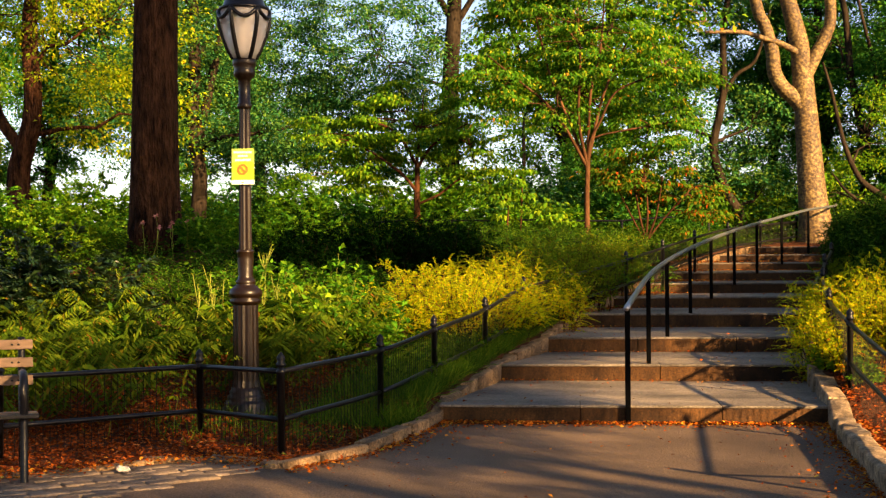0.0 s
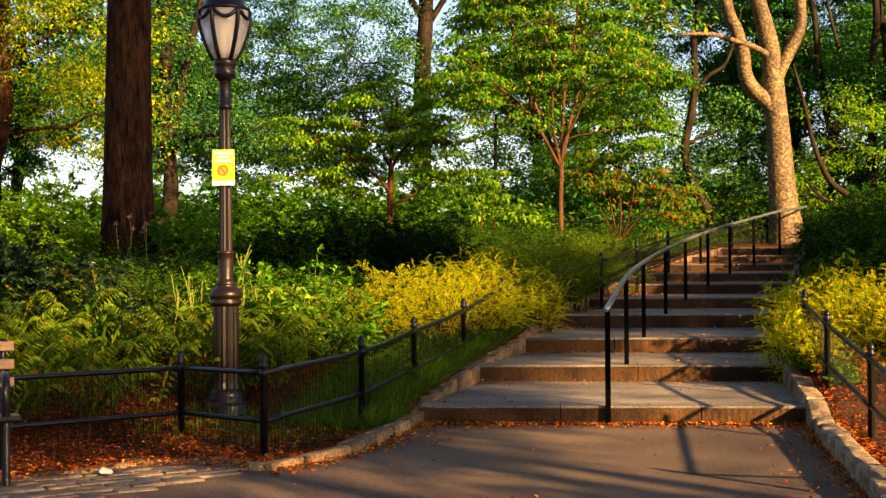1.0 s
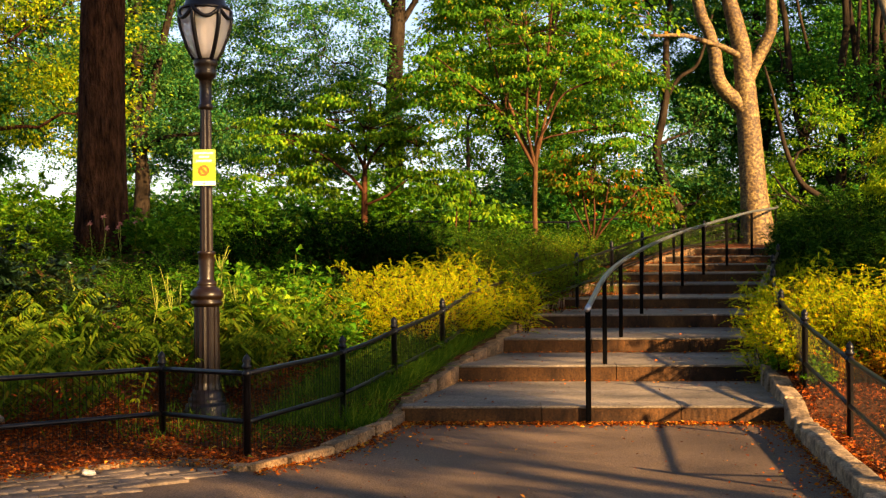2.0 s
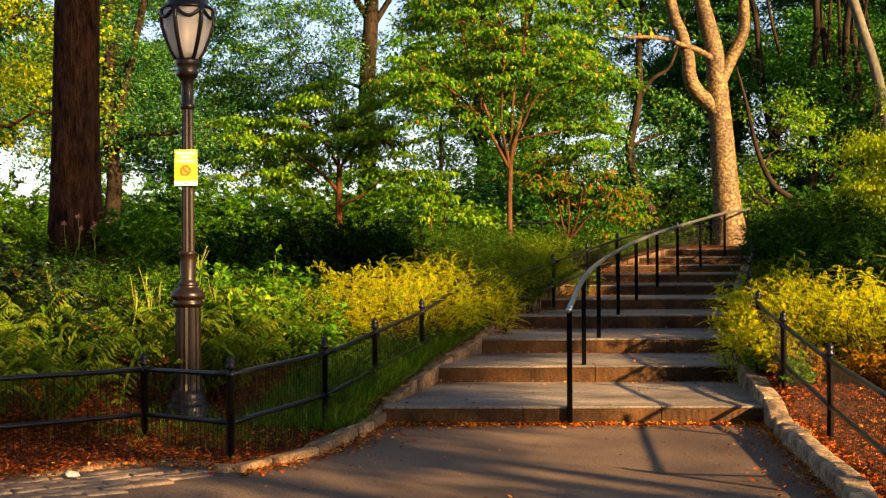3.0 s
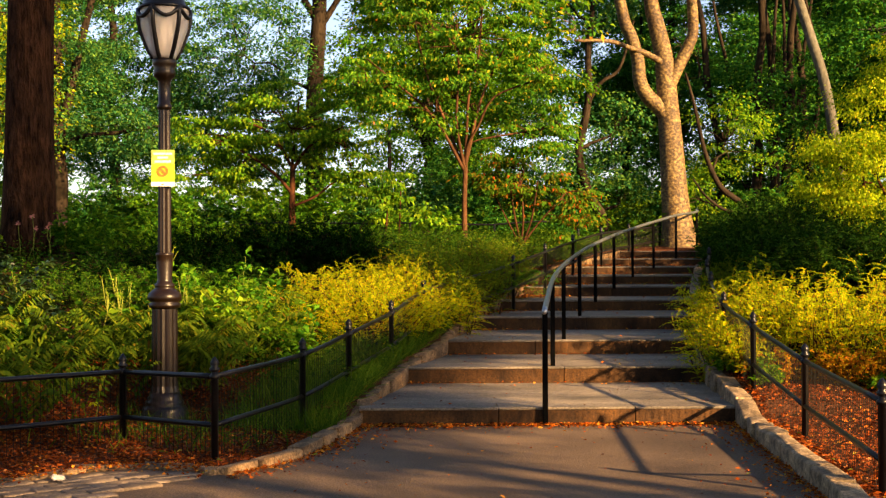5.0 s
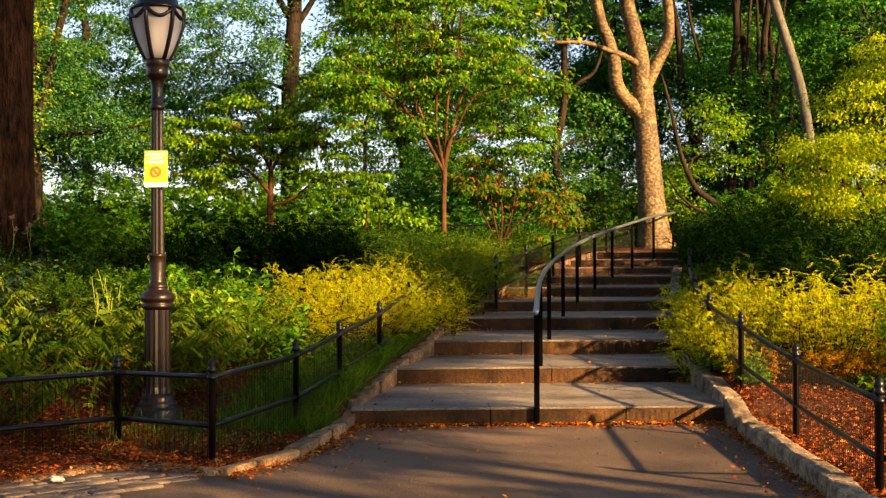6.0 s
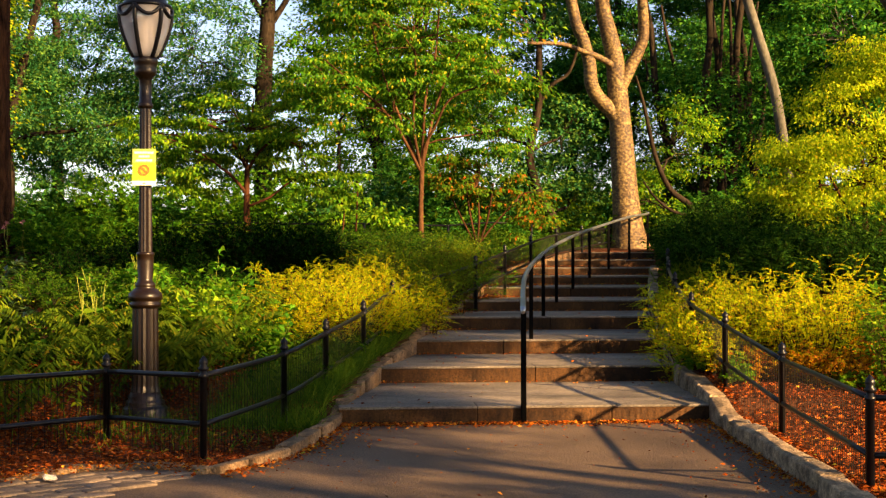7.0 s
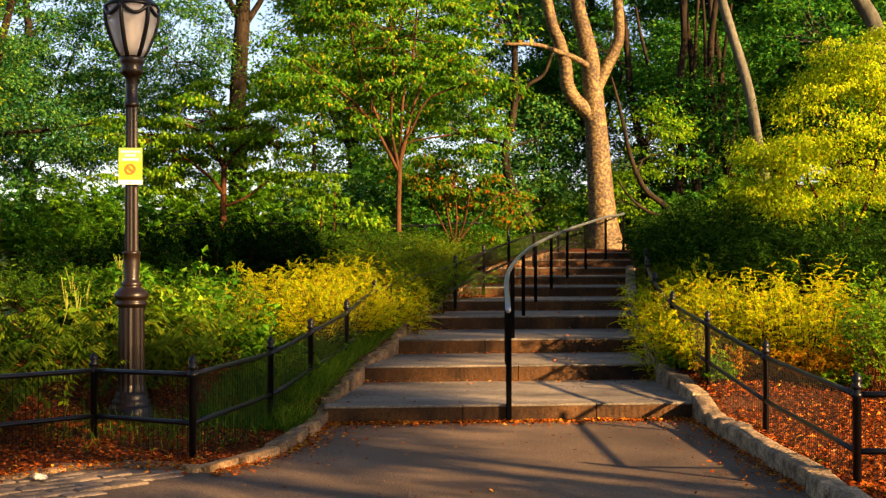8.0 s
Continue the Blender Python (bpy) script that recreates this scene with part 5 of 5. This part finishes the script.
# leafy perennials
for k, (x, y, h) in enumerate(((-1.95, 10.7, 0.75), (-2.6, 10.9, 0.6), (-1.55, 10.9, 0.55), (-3.2, 11.2, 0.6), (-2.1, 11.6, 0.8), (-3.9, 10.6, 0.45), (-2.9, 12.2, 0.7))):
    shrub("perennial", "broad leaved green perennial plant", (x, y, gz(x, y) + h * 0.55), (0.5, 0.4, h * 0.55), 26, 45, 0.085, 0.045, L_LOW if k in (1, 3, 5) else (L_LIME if k == 0 else L_GREEN), L_STEM, 0.15, group="leafy perennials")
for k in range(12):
    x, y = -3.1 + RNG.normal() * 0.4, 10.9 + RNG.normal() * 0.5
    g = gz(x, y)
    f = thing("flower_stalk", "thin green stalk with small yellow buds", "flower", (x, y, g), "flower stalks")
    h = RNG.uniform(0.6, 0.9)
    p = wander((x, y, g - 0.02), (x + RNG.normal() * 0.08, y, g + h), 6, 0.04)
    tubes("stalk", [(p, np.linspace(0.005, 0.003, 6))], L_STEM, f, 5)
    side = [(wander(p[4], p[5] + RNG.normal(size=3) * 0.06, 3, 0.05), [0.003, 0.003, 0.003]) for _ in range(3)]
    tubes("side_stalk", side, L_STEM, f, 4)
    tips = np.repeat(np.array([s[0][-1] for s in side] + [p[5]]), 5, axis=0)
    quads("bud_cluster", blades(tips, RNG.normal(size=tips.shape) + np.array([0, 0, 1.2]), 0.026, 0.010), L_FERN, f)["kind"] = "stuff"
    lv = np.repeat(p[2:5], 4, axis=0)
    quads("leaves", blades(lv, RNG.normal(size=lv.shape) * np.array([1, 1, 0.3]), 0.11, 0.05, np.array([0, 0, 1.0]), 0.2), L_LIME, f)

for k in range(6):
    x, y = -6.1 + 0.13 * k + RNG.normal() * 0.05, 17.9 + RNG.normal() * 0.1
    g = gz(x, y)
    f = thing("flower_stalk", "thin stalk with pale pink flower head", "flower", (x, y, g), "pink flowers by big tree")
    p = wander((x, y, g - 0.02), (x + RNG.normal() * 0.06, y, g + RNG.uniform(0.5, 0.72)), 5, 0.05)
    tubes("stalk", [(p, np.linspace(0.006, 0.004, 5))], L_STEM, f, 5)
    tip = np.repeat(p[-1:], 14, axis=0)
    quads("flower_head", blades(tip, RNG.normal(size=tip.shape) + np.array([0, 0, 0.4]), 0.05, 0.022), L_PINK, f)
bx, by = -2.70, 8.48
bloom = thing("flower", "single drooping yellow flower in mulch bed", "flower", (bx, by, gz(bx, by)))
bp = smooth_path([(bx, by, gz(bx, by) - 0.02), (bx + 0.01, by, 0.2), (bx + 0.03, by, 0.30), (bx, by, 0.33)], 5)
tubes("stalk", [(bp, [0.004] * len(bp))], L_STEM, bloom, 5)
for k in range(5):
    quads("petal", blades(bp[-1:], np.array([[math.cos(k * 1.26), math.sin(k * 1.26), -0.7]]), 0.055, 0.03), L_GOLD, bloom)

# ---- kerb stones, setts (last) ----


def stone_mesh(seed, lx, ly, lz, rough=0.012):
    """A weathered block: rounded edges, gently bowed faces."""
    r = np.random.default_rng(seed)
    b = bmesh.new()
    box_bm(b, -lx / 2, lx / 2, -ly / 2, ly / 2, -lz, 0, min(lx, ly, lz) * 0.11)
    bend = r.normal(size=6) * rough
    for v in b.verts:
        u, w = v.co.x / lx * 2, v.co.y / ly * 2
        if v.co.z > -lz * 0.5:
            v.co.z += bend[0] * u * 0.25 + bend[1] * w * 0.3 + bend[2] * u * u * 0.25
        v.co.y += bend[3] * u * 0.5 + bend[4] * u * u * 0.5
        v.co += Vector(r.normal(size=3) * rough * 0.16)
    for f in b.faces:
        f.smooth = True
    me = bpy.data.meshes.new("kerb_stone")
    b.to_mesh(me)
    b.free()
    return me


def row_of_stones(name, label, path, lengths, width, height, zfun, mat, seed):
    """Stones end to end along a path."""
    holder = thing(name, label, "kerb", (path[0][0], path[0][1], 0), kind="structure")
    p = smooth_path([(x, y, 0) for x, y in path], 10)
    seg = np.linalg.norm(np.diff(p, axis=0), axis=1)
    s = np.concatenate([[0], np.cumsum(seg)])
    meshes = []
    for k in range(6):
        me = stone_mesh(seed + k, lengths * (0.75 + 0.1 * k), width * (0.94 + 0.03 * k), height)
        me.materials.append(mat)
        meshes.append((me, lengths * (0.75 + 0.1 * k)))
    u, k = 0.0, 0
    while u < s[-1] - lengths * 0.5:
        me, ln = meshes[(k * 5 + k // 3) % 6]
        c = np.array([np.interp(u + ln / 2, s, p[:, i]) for i in range(2)])
        a = np.array([np.interp(u, s, p[:, i]) for i in range(2)])
        b = np.array([np.interp(u + ln, s, p[:, i]) for i in range(2)])
        za, zb = zfun(a[0], a[1]), zfun(b[0], b[1])
        ob = new("kerb_stone", me)
        ob.parent = holder
        ob.matrix_parent_inverse = Matrix.Translation(-holder.location)
        yaw = math.degrees(math.atan2(b[1] - a[1], b[0] - a[0]))
        ob.matrix_basis = pose(c[0], c[1], (za + zb) / 2 + RNG.normal() * 0.004, 0, -math.degrees(math.atan2(zb - za, ln)), yaw) @ pose(0, 0, 0, RNG.normal() * 1.6, RNG.normal() * 0.5, RNG.normal() * 1.2)
        u += ln + 0.004
        k += 1


row_of_stones("kerb", "weathered pale stone kerb beside planted bed", list(zip(LEFT_X[1:14], LEFT_Y[1:14])), 0.40, 0.11, 0.22, lambda x, y: max(0.09, path_z(y) + 0.012) if y > 8.0 else 0.045 + 0.05 * (y - 7.1), M_EDGE, 5)
row_of_stones("kerb", "rough pale granite kerb blocks beside mulch bed", list(zip(RIGHT_X[:12], RIGHT_Y[:12])), 0.46, 0.15, 0.30, lambda x, y: max(0.125, path_z(y) + 0.06), M_KERB, 25)
row_of_stones("kerb", "flat worn edging stones round mulch bed", list(zip(BED_X[:0:-1], BED_Y[:0:-1])), 0.34, 0.16, 0.14, lambda x, y: 0.03 + 0.012 * math.sin(7 * x), M_EDGE, 45)

patch = thing("paving", "worn patch of flat stone setts at path edge", "paving", (-2.2, 6.8, 0), kind="structure")
sett = [stone_mesh(70 + k, 0.20 + 0.02 * k, 0.105, 0.08, 0.008) for k in range(4)]
for me in sett:
    me.materials.append(M_SETT)
EDGE = [(-1.60, 7.1), (-1.85, 7.25), (-2.2, 7.32), (-2.45, 7.1), (-2.95, 6.68), (-3.5, 6.4), (-3.4, 5.7), (-2.35, 5.95), (-1.80, 6.75)]


def inside(x, y):
    hit = False
    for (xa, ya), (xb, yb) in zip(EDGE, EDGE[1:] + EDGE[:1]):
        if (ya > y) != (yb > y) and x < xa + (y - ya) / (yb - ya) * (xb - xa):
            hit = not hit
    return hit


for r in range(16):
    for c in range(12):
        u, v = c * 0.225 + (r % 2) * 0.11, r * 0.118
        x, y = -1.3 - u * 0.80 - v * 0.60, 7.6 - u * 0.60 + v * 0.80 - 0.9
        if not inside(x, y):
            continue
        ob = new("sett", sett[(r * 3 + c) % 4])
        ob.parent = patch
        ob.matrix_parent_inverse = Matrix.Translation(-patch.location)
        ob.matrix_basis = pose(x, y, 0.014 + RNG.normal() * 0.004, RNG.normal(), RNG.normal(), 36.9 + RNG.normal() * 3)

bm = bmesh.new()
scrap = np.random.default_rng(3)
box_bm(bm, -0.036, 0.036, -0.026, 0.026, 0, 0.026, 0.008)
for v in bm.verts:
    v.co += Vector(scrap.normal(size=3) * 0.005)
bit = part("litter", bm, M_LITTER)
bit.location = (-2.52, 6.86, 0.02)
bit.rotation_euler = (0.1, 0.15, 0.4)
tagged(bit, "small crumpled white paper scrap on paving", "litter")

# ---- unseen trees added behind and beside the path to shade it ----


def sunward(u, w, d):
    """A place d metres toward the sun from the origin, u across the sun's way and w above the grazing ray."""
    flat = math.hypot(SUN_FROM.x, SUN_FROM.y)
    ax, ay = SUN_FROM.x / flat, SUN_FROM.y / flat
    return d * ax - u * ay, d * ay + u * ax, w + d * SUN_FROM.z / flat


def shade_tree(label, group, d, u0, blobs, size=0.15, per=46, cl_r=0.55):
    """An unseen tree added beside the path to cast shade; blobs (u, w, radius across, radius up, clusters) say where
    its crown stands against the sun.
    """
    x0, y0, _ = sunward(u0, 0, d)
    crown = [(sunward(u, w, d), (ru, ru, rw), n) for u, w, ru, rw, n in blobs]
    top = max(c[0][2] for c in crown)
    tree("tree", label, [([(x0, y0, 0), (x0 + 0.05, y0, top * 0.4), (x0 - 0.05, y0, top * 0.75), (x0, y0, top)], 0.09 + 0.012 * top, 0.04)], crown, M_BARK, L_GREEN, size, per, cl_r, 0.5, 0.12, group=group)


SMALL, TALL = "small trees beside path", "tall trees beside path"
shade_tree("unseen small bushy tree added to shade the path", SMALL, 3.6, 2.4, ((2.3, 2.9, 2.1, 1.3, 62), (2.6, 1.0, 1.9, 0.8, 46), (0.4, 2.2, 1.6, 1.6, 52), (4.6, 3.1, 1.2, 1.0, 32)))
shade_tree("unseen small bushy tree added to shade the path", SMALL, 4.6, 5.6, ((5.4, 2.5, 0.9, 0.55, 28), (6.1, 3.3, 0.7, 0.5, 22), (4.9, 0.9, 0.8, 0.35, 28), (6.9, 2.8, 0.8, 0.4, 20)))
shade_tree("unseen slender tree added to shade kerb and steps", SMALL, 6.0, 5.2, ((7.0, 2.95, 0.6, 0.26, 16), (8.2, 3.38, 0.6, 0.24, 24), (9.4, 3.75, 0.6, 0.24, 24)))
shade_tree("unseen broad tree added to shade the upper steps", SMALL, 7.0, 12.0, ((11.9, 5.05, 1.7, 0.42, 90), (10.7, 3.95, 0.6, 0.22, 18), (12.2, 4.05, 0.8, 0.32, 40), (13.8, 4.4, 0.8, 0.35, 34)))
shade_tree("unseen tall tree added for shade", TALL, 11.0, 2.2, ((9.4, 11.5, 1.5, 2.6, 150), (9.3, 8.2, 1.3, 1.5, 80), (9.4, 6.2, 1.2, 0.5, 42)), 0.2, 44, 0.7)
shade_tree("unseen tall tree added for shade", TALL, 10.0, 4.0, ((4.2, 6.6, 1.8, 1.3, 60), (2.0, 8.6, 2.2, 1.6, 70)), 0.2, 44, 0.7)
# Out-of-view crowns added to hold back sky light.
for x, y, z, n in ((4.5, -12.0, 9.0, 160), (-6.0, -9.0, 9.5, 160), (-11.0, 0.0, 8.0, 130)):
    tree("tree", "unseen broad tree added behind the path to block sky light", [([(x, y, 0), (x, y, z * 0.4), (x, y, z)], 0.3, 0.12)], [((x, y, z), (3.8, 3.8, 2.6), n)], M_BARK, L_GREEN, 0.3, 44, 1.1, 0.4, 0.1, group="shade trees")
